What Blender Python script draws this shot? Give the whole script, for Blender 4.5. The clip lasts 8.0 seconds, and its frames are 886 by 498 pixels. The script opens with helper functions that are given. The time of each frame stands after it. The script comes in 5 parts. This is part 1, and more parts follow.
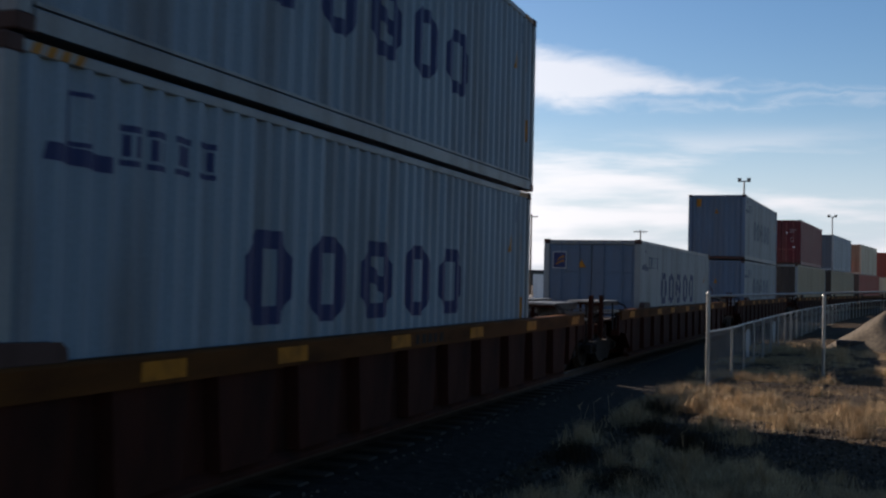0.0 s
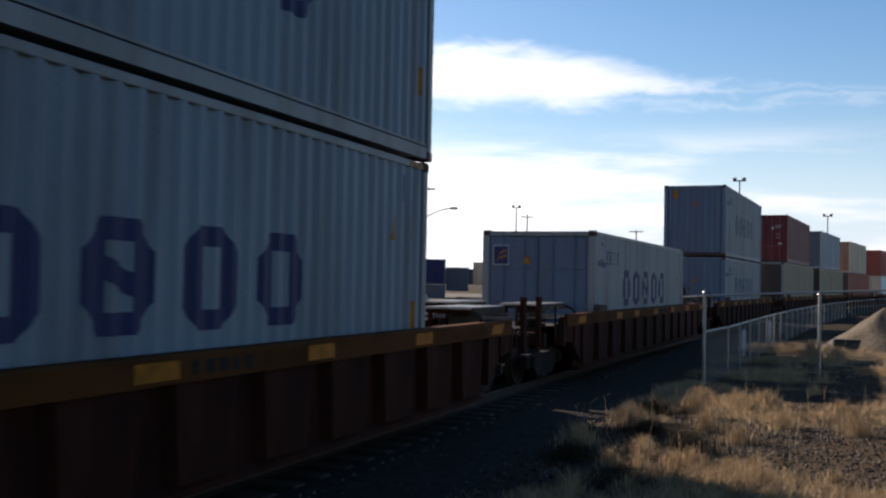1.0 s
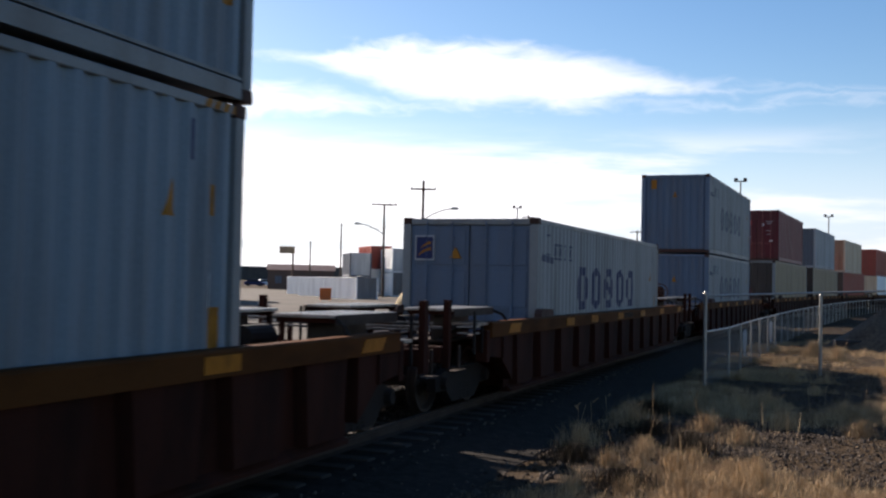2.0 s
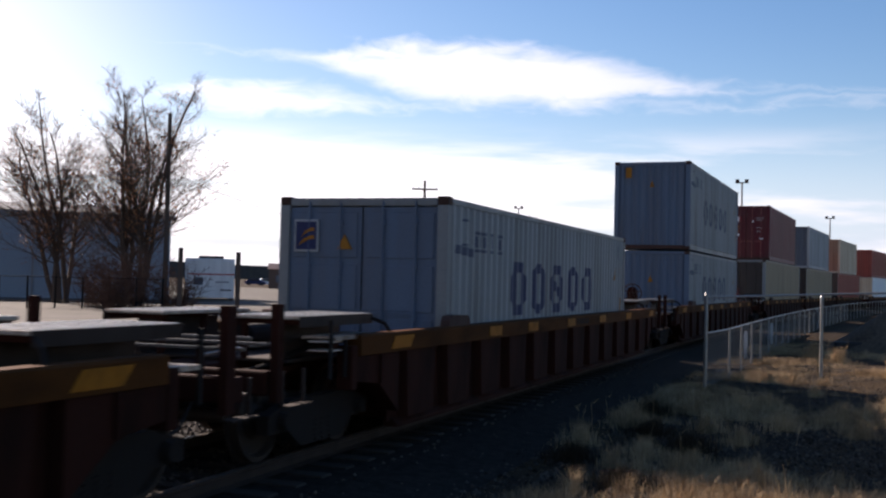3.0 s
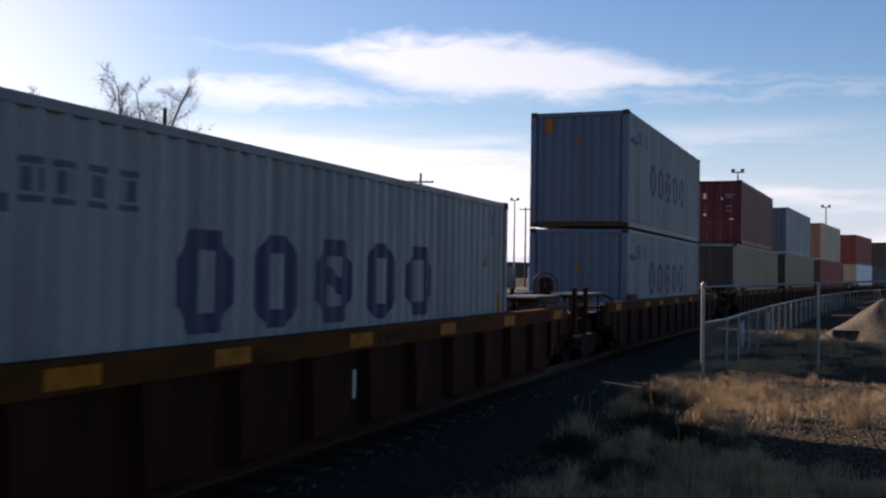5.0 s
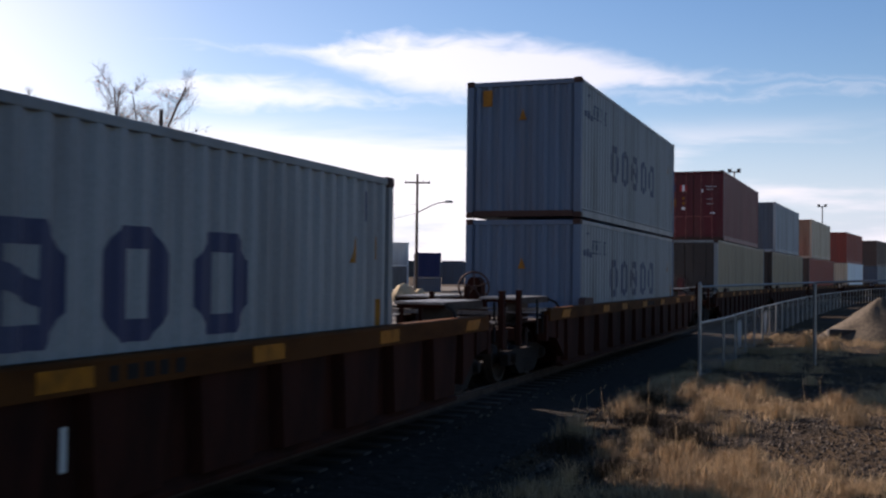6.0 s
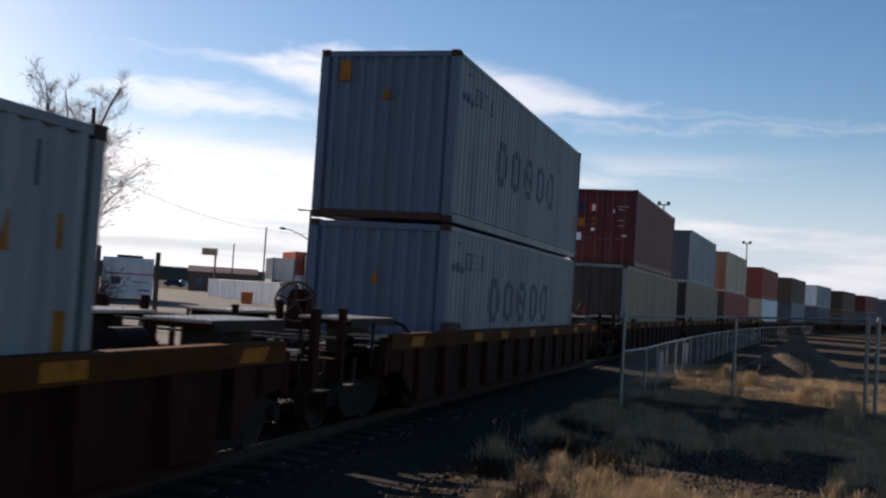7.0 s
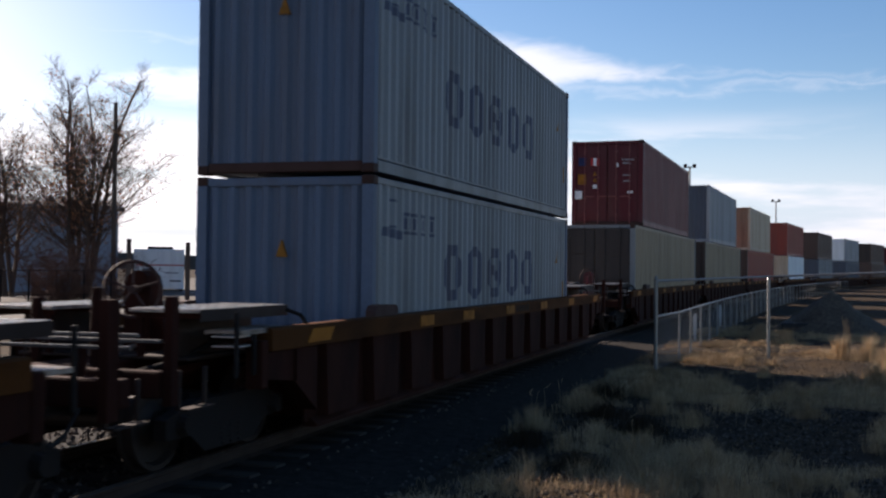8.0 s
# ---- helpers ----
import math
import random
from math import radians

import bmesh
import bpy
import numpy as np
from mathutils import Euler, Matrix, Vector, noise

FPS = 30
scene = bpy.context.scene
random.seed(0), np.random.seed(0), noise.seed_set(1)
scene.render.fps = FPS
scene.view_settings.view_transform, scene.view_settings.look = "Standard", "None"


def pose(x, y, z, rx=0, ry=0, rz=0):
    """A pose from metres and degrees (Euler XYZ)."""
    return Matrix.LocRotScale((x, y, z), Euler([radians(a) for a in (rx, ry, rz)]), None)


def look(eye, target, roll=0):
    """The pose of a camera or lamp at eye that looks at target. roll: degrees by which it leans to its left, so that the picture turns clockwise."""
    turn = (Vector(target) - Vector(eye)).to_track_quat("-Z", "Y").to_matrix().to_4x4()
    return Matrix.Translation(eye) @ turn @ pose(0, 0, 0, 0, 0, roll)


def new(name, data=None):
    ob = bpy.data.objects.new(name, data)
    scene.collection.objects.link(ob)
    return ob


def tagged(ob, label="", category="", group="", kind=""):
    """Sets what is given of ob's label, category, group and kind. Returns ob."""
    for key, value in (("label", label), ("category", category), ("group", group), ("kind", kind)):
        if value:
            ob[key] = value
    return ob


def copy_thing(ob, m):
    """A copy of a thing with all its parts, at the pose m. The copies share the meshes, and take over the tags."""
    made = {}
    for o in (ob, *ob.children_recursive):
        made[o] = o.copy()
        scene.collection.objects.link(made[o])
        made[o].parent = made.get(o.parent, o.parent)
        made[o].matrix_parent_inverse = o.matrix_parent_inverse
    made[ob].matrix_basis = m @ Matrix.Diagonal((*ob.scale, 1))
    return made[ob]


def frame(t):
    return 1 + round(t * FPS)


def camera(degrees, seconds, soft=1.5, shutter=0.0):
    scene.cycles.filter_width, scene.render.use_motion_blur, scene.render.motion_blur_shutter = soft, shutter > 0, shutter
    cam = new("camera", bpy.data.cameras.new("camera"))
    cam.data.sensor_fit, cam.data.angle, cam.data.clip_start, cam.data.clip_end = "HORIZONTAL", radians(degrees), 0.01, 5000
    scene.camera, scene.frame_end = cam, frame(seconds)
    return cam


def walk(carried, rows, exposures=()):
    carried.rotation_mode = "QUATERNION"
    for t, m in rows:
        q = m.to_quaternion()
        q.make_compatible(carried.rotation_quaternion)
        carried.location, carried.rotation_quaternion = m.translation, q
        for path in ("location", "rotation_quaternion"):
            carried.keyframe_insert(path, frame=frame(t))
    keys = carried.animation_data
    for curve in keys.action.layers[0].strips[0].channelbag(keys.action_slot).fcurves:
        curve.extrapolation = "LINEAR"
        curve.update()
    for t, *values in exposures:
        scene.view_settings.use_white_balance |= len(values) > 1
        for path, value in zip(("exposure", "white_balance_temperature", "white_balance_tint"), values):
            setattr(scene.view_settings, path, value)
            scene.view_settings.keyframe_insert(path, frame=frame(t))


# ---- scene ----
# ---------------------------------------------------------------- camera
EYE = 2.0
cam = camera(44.64, 8.0, soft=2.3, shutter=0.4)
# seconds, yaw, pitch, roll: a hand-held camera that stands still and is turned a little
TURNS = [
    (0, 19.57, 1.62, -1.38),
    (0.5, 19.53, 1.60, -1.06),
    (1, 19.36, 1.66, -1.15),
    (1.5, 19.39, 1.67, -1.09),
    (3, 19.46, 1.68, -1.43),
    (3.5, 19.46, 1.61, -1.20),
    (4, 19.46, 1.42, -0.97),
    (4.5, 19.38, 1.28, -0.96),
    (6, 19.13, 1.32, -0.67),
    (6.2, 19.13, 1.29, -0.98),
    (6.3, 19.18, 1.32, -1.25),
    (6.4, 20.35, 1.27, -1.63),
    (6.5, 21.13, 1.34, -1.50),
    (6.6, 19.36, 1.94, -2.44),
    (6.7, 18.36, 2.28, -2.68),
    (6.8, 16.41, 2.33, -3.39),
    (6.9, 15.80, 2.42, -3.43),
    (7, 15.34, 2.41, -3.65),
    (7.2, 15.62, 2.13, -3.65),
    (7.5, 15.98, 1.84, -2.30),
    (8, 16.91, 1.05, -0.62),
]
walk(cam, [(t, pose(0, 0, EYE, 90 + pitch, roll, yaw)) for t, yaw, pitch, roll in TURNS],
     exposures=[(0, 0.96, 6850, 16), (0.7, 1.18, 6850, 16), (1.6, 1.36, 6850, 16), (3, 1.21, 6850, 22), (3.5, 1.11, 6850, 22), (4.5, 0.99, 6850, 22), (6, 1.09, 6850, 23), (7, 0.95, 6850, 18), (8, 1.21, 6850, 20)])

# ---------------------------------------------------------------- sky and sun
SUN = Vector((-1.8, 0.88, 1.0)).normalized()
SUN_EL = math.asin(SUN.z)
SUN_ROT = math.atan2(SUN.x, SUN.y) % (2 * math.pi)


def nodes_of(tree):
    tree.nodes.clear()

    def add(kind, **kw):
        n = tree.nodes.new(kind)
        for k, v in kw.items():
            if k.startswith("i_"):
                n.inputs[int(k[2:])].default_value = v
            elif k == "op":
                n.operation = v
            elif k == "blend":
                n.blend_type = v
            elif k == "dtype":
                n.data_type = v
        return n

    def link(a, b):
        tree.links.new(a, b)

    return add, link


def make_world():
    w = bpy.data.worlds.new("daylight")
    w.use_nodes = True
    add, link = nodes_of(w.node_tree)

    def m(op, a, b=None, c=None):
        n = add("ShaderNodeMath", op=op)
        for i, v in enumerate((a, b, c)):
            if v is None:
                continue
            if isinstance(v, (int, float)):
                n.inputs[i].default_value = v
            else:
                link(v, n.inputs[i])
        return n.outputs[0]

    def smooth(v, lo, hi):
        n = add("ShaderNodeMapRange")
        n.interpolation_type = "SMOOTHSTEP"
        n.inputs[1].default_value, n.inputs[2].default_value = lo, hi
        link(v, n.inputs[0])
        return n.outputs[0]

    sky = add("ShaderNodeTexSky")
    sky.sky_type = "NISHITA"
    sky.sun_disc = False
    sky.sun_elevation, sky.sun_rotation = SUN_EL, SUN_ROT
    sky.altitude, sky.air_density, sky.dust_density, sky.ozone_density = 900, 1.0, 1.1, 1.4
    co = add("ShaderNodeTexCoord")
    sep = add("ShaderNodeSeparateXYZ")
    link(co.outputs["Generated"], sep.inputs[0])
    x, y, z = sep.outputs
    el = m("MULTIPLY", m("ARCSINE", z), 57.2958)
    az = m("MULTIPLY", m("ARCTAN2", m("MULTIPLY", x, -1), y), 57.2958)

    def streaks(sa, se, scale, detail, dist, w0):
        c = add("ShaderNodeCombineXYZ")
        link(m("MULTIPLY", az, sa), c.inputs[0])
        link(m("MULTIPLY", el, se), c.inputs[1])
        c.inputs[2].default_value = w0
        n = add("ShaderNodeTexNoise")
        n.inputs["Scale"].default_value = scale
        n.inputs["Detail"].default_value = detail
        n.inputs["Distortion"].default_value = dist
        n.inputs["Roughness"].default_value = 0.55
        link(c.outputs[0], n.inputs["Vector"])
        return n.outputs[0]

    big = streaks(0.05, 0.42, 1.0, 6, 0.35, 3.7)
    fine = streaks(0.14, 0.75, 1.0, 5, 0.3, 8.2)
    wisp = m("SUBTRACT", fine, 0.5)
    # low banks of thin cloud: thick below 7 degrees, broken above
    low = m("MULTIPLY", smooth(el, 8.6, 5.6), smooth(m("ADD", m("ADD", big, m("MULTIPLY", wisp, 0.25)), m("MULTIPLY", smooth(az, 2, 30), 0.10)), 0.43, 0.62))
    # the thin cloud lies over the sunward half of the sky
    off_sun = m("ABSOLUTE", m("SUBTRACT", az, 45))
    front = smooth(m("MINIMUM", off_sun, m("SUBTRACT", 360, off_sun)), 110, 55)
    low = m("MULTIPLY", low, front)
    haze = m("MULTIPLY", m("MULTIPLY", smooth(el, 10.0, 0.0), 0.85), m("ADD", 0.15, m("MULTIPLY", front, 0.85)))
    # one lens-shaped cloud with a domed top and a thin trailing tail
    curl = m("SUBTRACT", streaks(0.40, 1.1, 1.0, 4, 0.5, 1.3), 0.5)
    ca = m("ADD", az, m("ADD", m("MULTIPLY", wisp, 3.0), m("MULTIPLY", curl, 2.0)))
    ce = m("ADD", el, m("ADD", m("MULTIPLY", wisp, 1.3), m("MULTIPLY", curl, 1.8)))
    mid = m("ADD", 10.9, m("MULTIPLY", m("SUBTRACT", ca, 18), 0.055))
    half = m("MULTIPLY", 1.75, smooth(m("ABSOLUTE", m("SUBTRACT", ca, 16.5)), 13.5, 1.5))
    lens = smooth(m("SUBTRACT", half, m("ABSOLUTE", m("SUBTRACT", ce, mid))), -0.35, 1.0)
    half2 = m("MULTIPLY", 0.75, smooth(m("ABSOLUTE", m("SUBTRACT", ca, 29)), 7.5, 0.5))
    lens2 = smooth(m("SUBTRACT", half2, m("ABSOLUTE", m("SUBTRACT", ce, 9.3))), -0.45, 0.7)
    sunward = smooth(az, 30, 46)
    veil = m("MULTIPLY", m("MULTIPLY", sunward, smooth(el, 24, 8)), 0.42)
    elsewhere = m("MULTIPLY", smooth(el, 8, 16), smooth(big, 0.60, 0.80))
    cover = m("MAXIMUM", m("MULTIPLY", low, 0.88), m("MAXIMUM", m("MULTIPLY", lens, 0.72), m("MAXIMUM", m("MULTIPLY", lens2, 0.55), m("MAXIMUM", veil, m("MULTIPLY", elsewhere, 0.4)))))
    cover = m("MULTIPLY", cover, smooth(el, -3, -0.5))
    tone = add("ShaderNodeMix", dtype="RGBA")
    link(smooth(az, -10, 42), tone.inputs[0])
    tone.inputs[6].default_value = (7.0, 7.4, 8.0, 1)
    tone.inputs[7].default_value = (10.4, 10.7, 11.0, 1)
    mix = add("ShaderNodeMix", dtype="RGBA")
    link(cover, mix.inputs[0])
    deep = add("ShaderNodeHueSaturation")
    deep.inputs["Saturation"].default_value = 1.32
    link(sky.outputs[0], deep.inputs["Color"])
    misty = add("ShaderNodeMix", dtype="RGBA")
    link(m("MULTIPLY", haze, smooth(el, -3, -0.5)), misty.inputs[0])
    link(deep.outputs[0], misty.inputs[6])
    misty.inputs[7].default_value = (5.0, 6.1, 7.6, 1)
    link(misty.outputs[2], mix.inputs[6])
    link(tone.outputs[2], mix.inputs[7])
    bg = add("ShaderNodeBackground")
    bg.inputs[1].default_value = 0.060
    link(mix.outputs[2], bg.inputs[0])
    out = add("ShaderNodeOutputWorld")
    link(bg.outputs[0], out.inputs[0])
    scene.world = w


make_world()
sun = new("sun", bpy.data.lights.new("sun", "SUN"))
sun.data.energy, sun.data.angle, sun.data.color = 5.0, radians(0.55), (1.0, 0.925, 0.81)
sun.matrix_world = look((0, 0, 60), Vector((0, 0, 60)) - SUN)


# ---------------------------------------------------------------- materials
def surface(name, base, rough=0.6, metal=0.0, dirt=None, dirt_amount=0.4, scale=2.0, stretch=(1, 1, 1), grain=40.0, grain_amount=0.12, bump=0.15, bump_scale=60.0, per_object=0.0, spec=0.22, island=0.0):
    """Paint, steel, soil and so on: base colour, blotches of dirt, fine grain and relief, in metres."""
    mat = bpy.data.materials.new(name)
    mat.use_nodes = True
    add, link = nodes_of(mat.node_tree)
    co = add("ShaderNodeTexCoord")
    mp = add("ShaderNodeMapping")
    mp.inputs["Scale"].default_value = stretch
    link(co.outputs["Object"], mp.inputs[0])
    n1 = add("ShaderNodeTexNoise")
    n1.inputs["Scale"].default_value, n1.inputs["Detail"].default_value = scale, 6
    link(mp.outputs[0], n1.inputs["Vector"])
    n2 = add("ShaderNodeTexNoise")
    n2.inputs["Scale"].default_value, n2.inputs["Detail"].default_value = grain, 4
    link(co.outputs["Object"], n2.inputs["Vector"])
    ramp = add("ShaderNodeMapRange")
    ramp.inputs[1].default_value, ramp.inputs[2].default_value = 0.45, 0.72
    ramp.inputs[3].default_value, ramp.inputs[4].default_value = 0.0, dirt_amount
    link(n1.outputs[0], ramp.inputs[0])
    mix = add("ShaderNodeMix", dtype="RGBA")
    link(ramp.outputs[0], mix.inputs[0])
    mix.inputs[6].default_value = (*base, 1)
    mix.inputs[7].default_value = (*(dirt or [c * 0.55 for c in base]), 1)
    val = add("ShaderNodeMapRange")
    val.inputs[1].default_value, val.inputs[2].default_value = 0.25, 0.75
    val.inputs[3].default_value, val.inputs[4].default_value = 1 - grain_amount, 1 + grain_amount
    link(n2.outputs[0], val.inputs[0])
    hsv = add("ShaderNodeHueSaturation")
    link(mix.outputs[2], hsv.inputs["Color"])
    level = val.outputs[0]
    if per_object or island:
        src = add("ShaderNodeObjectInfo").outputs["Random"] if per_object else add("ShaderNodeNewGeometry").outputs["Random Per Island"]
        amount = per_object or island
        r = add("ShaderNodeMapRange")
        r.inputs[3].default_value, r.inputs[4].default_value = 1 - amount, 1 + amount
        link(src, r.inputs[0])
        mul = add("ShaderNodeMath", op="MULTIPLY")
        link(level, mul.inputs[0])
        link(r.outputs[0], mul.inputs[1])
        level = mul.outputs[0]
    link(level, hsv.inputs["Value"])
    bs = add("ShaderNodeBsdfPrincipled")
    link(hsv.outputs[0], bs.inputs["Base Color"])
    rr = add("ShaderNodeMapRange")
    rr.inputs[3].default_value, rr.inputs[4].default_value = max(rough - 0.12, 0.05), min(rough + 0.15, 1)
    link(n1.outputs[0], rr.inputs[0])
    link(rr.outputs[0], bs.inputs["Roughness"])
    bs.inputs["Metallic"].default_value = metal
    bs.inputs["Specular IOR Level"].default_value = spec
    if bump:
        n3 = add("ShaderNodeTexNoise")
        n3.inputs["Scale"].default_value, n3.inputs["Detail"].default_value = bump_scale, 3
        link(co.outputs["Object"], n3.inputs["Vector"])
        b = add("ShaderNodeBump")
        b.inputs["Strength"].default_value, b.inputs["Distance"].default_value = bump, 0.01
        link(n3.outputs[0], b.inputs["Height"])
        link(b.outputs[0], bs.inputs["Normal"])
    out = add("ShaderNodeOutputMaterial")
    link(bs.outputs[0], out.inputs[0])
    return mat


STREAK = (1.0, 1.0, 0.12)


def paint(name, base, dirt=(0.10, 0.075, 0.06), amount=0.35, rough=0.5):
    return surface(name, base, rough, 0, dirt, amount, 2.2, STREAK, 30, 0.08, 0.08, 25)


M = dict(
    # streaks raised beyond dirt, to add contrast for the shading of the folds
    grey_blue=paint("weathered grey-blue paint", (0.145, 0.185, 0.222), amount=0.6),
    grey_pale=paint("pale grey paint", (0.23, 0.235, 0.24), amount=0.45),
    # container ends and doors take a darker colour than the sides
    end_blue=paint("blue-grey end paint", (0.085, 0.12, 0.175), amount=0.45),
    rail_grey=paint("grey rail paint", (0.19, 0.195, 0.195), amount=0.5),
    navy=paint("navy marking paint", (0.008, 0.016, 0.072), amount=0.25, dirt=(0.05, 0.05, 0.08)),
    rust_post=surface("rusty brown paint", (0.055, 0.026, 0.02), 0.75, 0, (0.035, 0.016, 0.011), 0.6, 3, STREAK),
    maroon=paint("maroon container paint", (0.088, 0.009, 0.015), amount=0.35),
    maroon_pale=paint("paler maroon paint", (0.21, 0.066, 0.062), amount=0.3),
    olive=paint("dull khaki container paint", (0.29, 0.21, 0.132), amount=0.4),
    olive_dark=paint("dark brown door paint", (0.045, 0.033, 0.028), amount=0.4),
    cream=paint("stained cream paint", (0.56, 0.43, 0.30), dirt=(0.30, 0.13, 0.07), amount=0.5),
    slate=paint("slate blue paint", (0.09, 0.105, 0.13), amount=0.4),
    brown=paint("dark brown container paint", (0.10, 0.06, 0.047), amount=0.4),
    brick=paint("orange-red container paint", (0.31, 0.062, 0.042), amount=0.35),
    white=paint("dirty white paint", (0.80, 0.80, 0.78), amount=0.2),
    steel=surface("bare galvanised steel", (0.22, 0.22, 0.22), 0.45, 0.8, (0.2, 0.19, 0.18), 0.4, 5),
    yellow=surface("faded yellow paint", (0.30, 0.115, 0.008), 0.6, 0, (0.10, 0.042, 0.009), 0.55, 6),
    chord=surface("worn ochre brown paint", (0.075, 0.026, 0.0065), 0.8, 0, (0.026, 0.010, 0.005), 0.7, 3.5, (1, 0.3, 1), spec=0.06),
    car=surface("rust-brown car paint", (0.032, 0.0082, 0.0045), 0.85, 0, (0.011, 0.0045, 0.003), 0.75, 2.5, (1, 1, 0.35), spec=0.1),
    truck=surface("grimy cast iron", (0.011, 0.008, 0.007), 0.85, 0.0, (0.02, 0.013, 0.010), 0.6, 6),
    wheel=surface("worn wheel steel", (0.028, 0.021, 0.018), 0.6, 0.4, (0.06, 0.04, 0.03), 0.5, 6),
    rail=surface("rail steel", (0.035, 0.022, 0.017), 0.7, 0.2, (0.02, 0.013, 0.01), 0.6, 4),
    railtop=surface("polished rail head", (0.16, 0.13, 0.11), 0.4, 0.9, (0.08, 0.06, 0.05), 0.3, 4),
    tie=surface("tarred sleeper timber", (0.032, 0.025, 0.02), 0.9, 0, (0.018, 0.014, 0.012), 0.6, 4, per_object=0.25),
    # far darker than bare stone: the train's deep shade is in this colour
    ballast=surface("shade-darkened crushed stone ballast", (0.0225, 0.0188, 0.0158), 0.95, 0, (0.00975, 0.00825, 0.00675), 0.7, 6, spec=0.06, grain=14, grain_amount=0.45, bump=0.8, bump_scale=18),
    stone=surface("grey stone chips", (0.068, 0.0552, 0.0448), 0.95, 0, (0.02, 0.016, 0.0128), 0.6, 9, island=0.8, spec=0.1),
    grass=surface("dry straw grass", (0.376, 0.268, 0.156), 0.85, 0, (0.152, 0.096, 0.052), 0.8, 0.9, grain=3, grain_amount=0.2, bump=0, island=0.35, spec=0.2),
    weed=surface("grey-green weeds", (0.0273, 0.0182, 0.00975), 0.85, 0, (0.0488, 0.0312, 0.0169), 0.6, 1.5, bump=0, island=0.3, spec=0.2),
    mound=surface("grey gravel heap", (0.0723, 0.0561, 0.0399), 0.95, 0, (0.0357, 0.0272, 0.0195), 0.6, 1.6, grain=9, grain_amount=0.4, bump=0.9, bump_scale=12),
    bark=surface("dark bark", (0.075, 0.050, 0.038), 0.95, 0, (0.045, 0.035, 0.03), 0.5, 6, (1, 1, 0.3), bump=0.6, bump_scale=14),
    leaf=surface("withered brown leaves", (0.34, 0.14, 0.06), 0.8, 0, (0.12, 0.075, 0.03), 0.6, 0.7, bump=0, island=0.4, spec=0.2),
    wood=surface("weathered pole timber", (0.075, 0.056, 0.046), 0.9, 0, (0.04, 0.03, 0.025), 0.5, 5, (1, 1, 0.15)),
    shed=surface("pale blue sheet cladding", (0.20, 0.245, 0.30), 0.6, 0, (0.20, 0.24, 0.29), 0.5, 0.5, (1, 1, 0.2), bump=0),
    roof=surface("grey shed roofing", (0.20, 0.20, 0.21), 0.7, 0, None, 0.4, 0.6, bump=0),
    wire=surface("dark wire", (0.05, 0.05, 0.05), 0.6, 0.3, bump=0),
    lot=surface("pale dusty gravel lot", (0.068, 0.0576, 0.0464), 0.95, 0, (0.04, 0.0336, 0.0272), 0.6, 0.3, grain=2.0, grain_amount=0.2, bump=0.5, bump_scale=6),
    zinc=surface("dull galvanised wire", (0.13, 0.136, 0.142), 0.6, 0.0, (0.25, 0.25, 0.25), 0.4, 3, bump=0),
    grey_light=paint("light grey paint", (0.48, 0.48, 0.47), amount=0.3),
    grey_mid=paint("chalky grey paint", (0.31, 0.315, 0.32), amount=0.4),
    worn=surface("worn bright walked-on steel", (0.34, 0.31, 0.28), 0.42, 0.75, (0.10, 0.06, 0.04), 0.6, 5, bump=0.1),
    tread=surface("polished tread plate", (0.55, 0.53, 0.50), 0.35, 0.8, (0.3, 0.27, 0.24), 0.4, 5, bump=0),
    worn_navy=paint("sun-worn navy marking paint", (0.030, 0.036, 0.085), amount=0.4, dirt=(0.10, 0.10, 0.12)),
    faded=paint("faded slate marking paint", (0.075, 0.085, 0.125), amount=0.5),
    grate=surface("dull worn grating steel", (0.10, 0.095, 0.09), 0.5, 0.6, (0.05, 0.04, 0.035), 0.5, 6, bump=0),
    twig=surface("reddish brown twigs", (0.12, 0.055, 0.035), 0.9, 0, (0.07, 0.04, 0.025), 0.5, 1.5, bump=0, island=0.3),
    reflect=surface("grimy reflective film", (0.31, 0.105, 0.007), 0.6, 0, (0.07, 0.03, 0.008), 0.6, 5, spec=0.1),
    rust_end=surface("rust-stained cream paint", (0.34, 0.19, 0.12), 0.7, 0, (0.16, 0.06, 0.03), 0.6, 2.0, STREAK),
    rag=surface("grey weathered plastic scraps", (0.34, 0.35, 0.36), 0.7, 0, None, 0.5, 12, bump=0),
    hay=surface("straw-coloured spoil", (0.4, 0.32, 0.2), 0.95, 0, (0.24, 0.176, 0.104), 0.6, 2, bump=0.7, bump_scale=10),
    hills=surface("far wooded rise", (0.055, 0.055, 0.055), 0.95, 0, (0.09, 0.08, 0.07), 0.6, 0.05, grain=0.4, bump=0),
    orange=surface("orange painted steel", (0.60, 0.15, 0.04), 0.6, 0, None, 0.3, 3),
    red=surface("red paint", (0.45, 0.03, 0.03), 0.5, 0, None, 0.3, 4),
    black=surface("black paint", (0.02, 0.02, 0.022), 0.6, 0, None, 0.3, 4),
    label_white=surface("white decal film", (0.72, 0.72, 0.72), 0.5, 0, (0.45, 0.44, 0.42), 0.4, 8, bump=0),
)


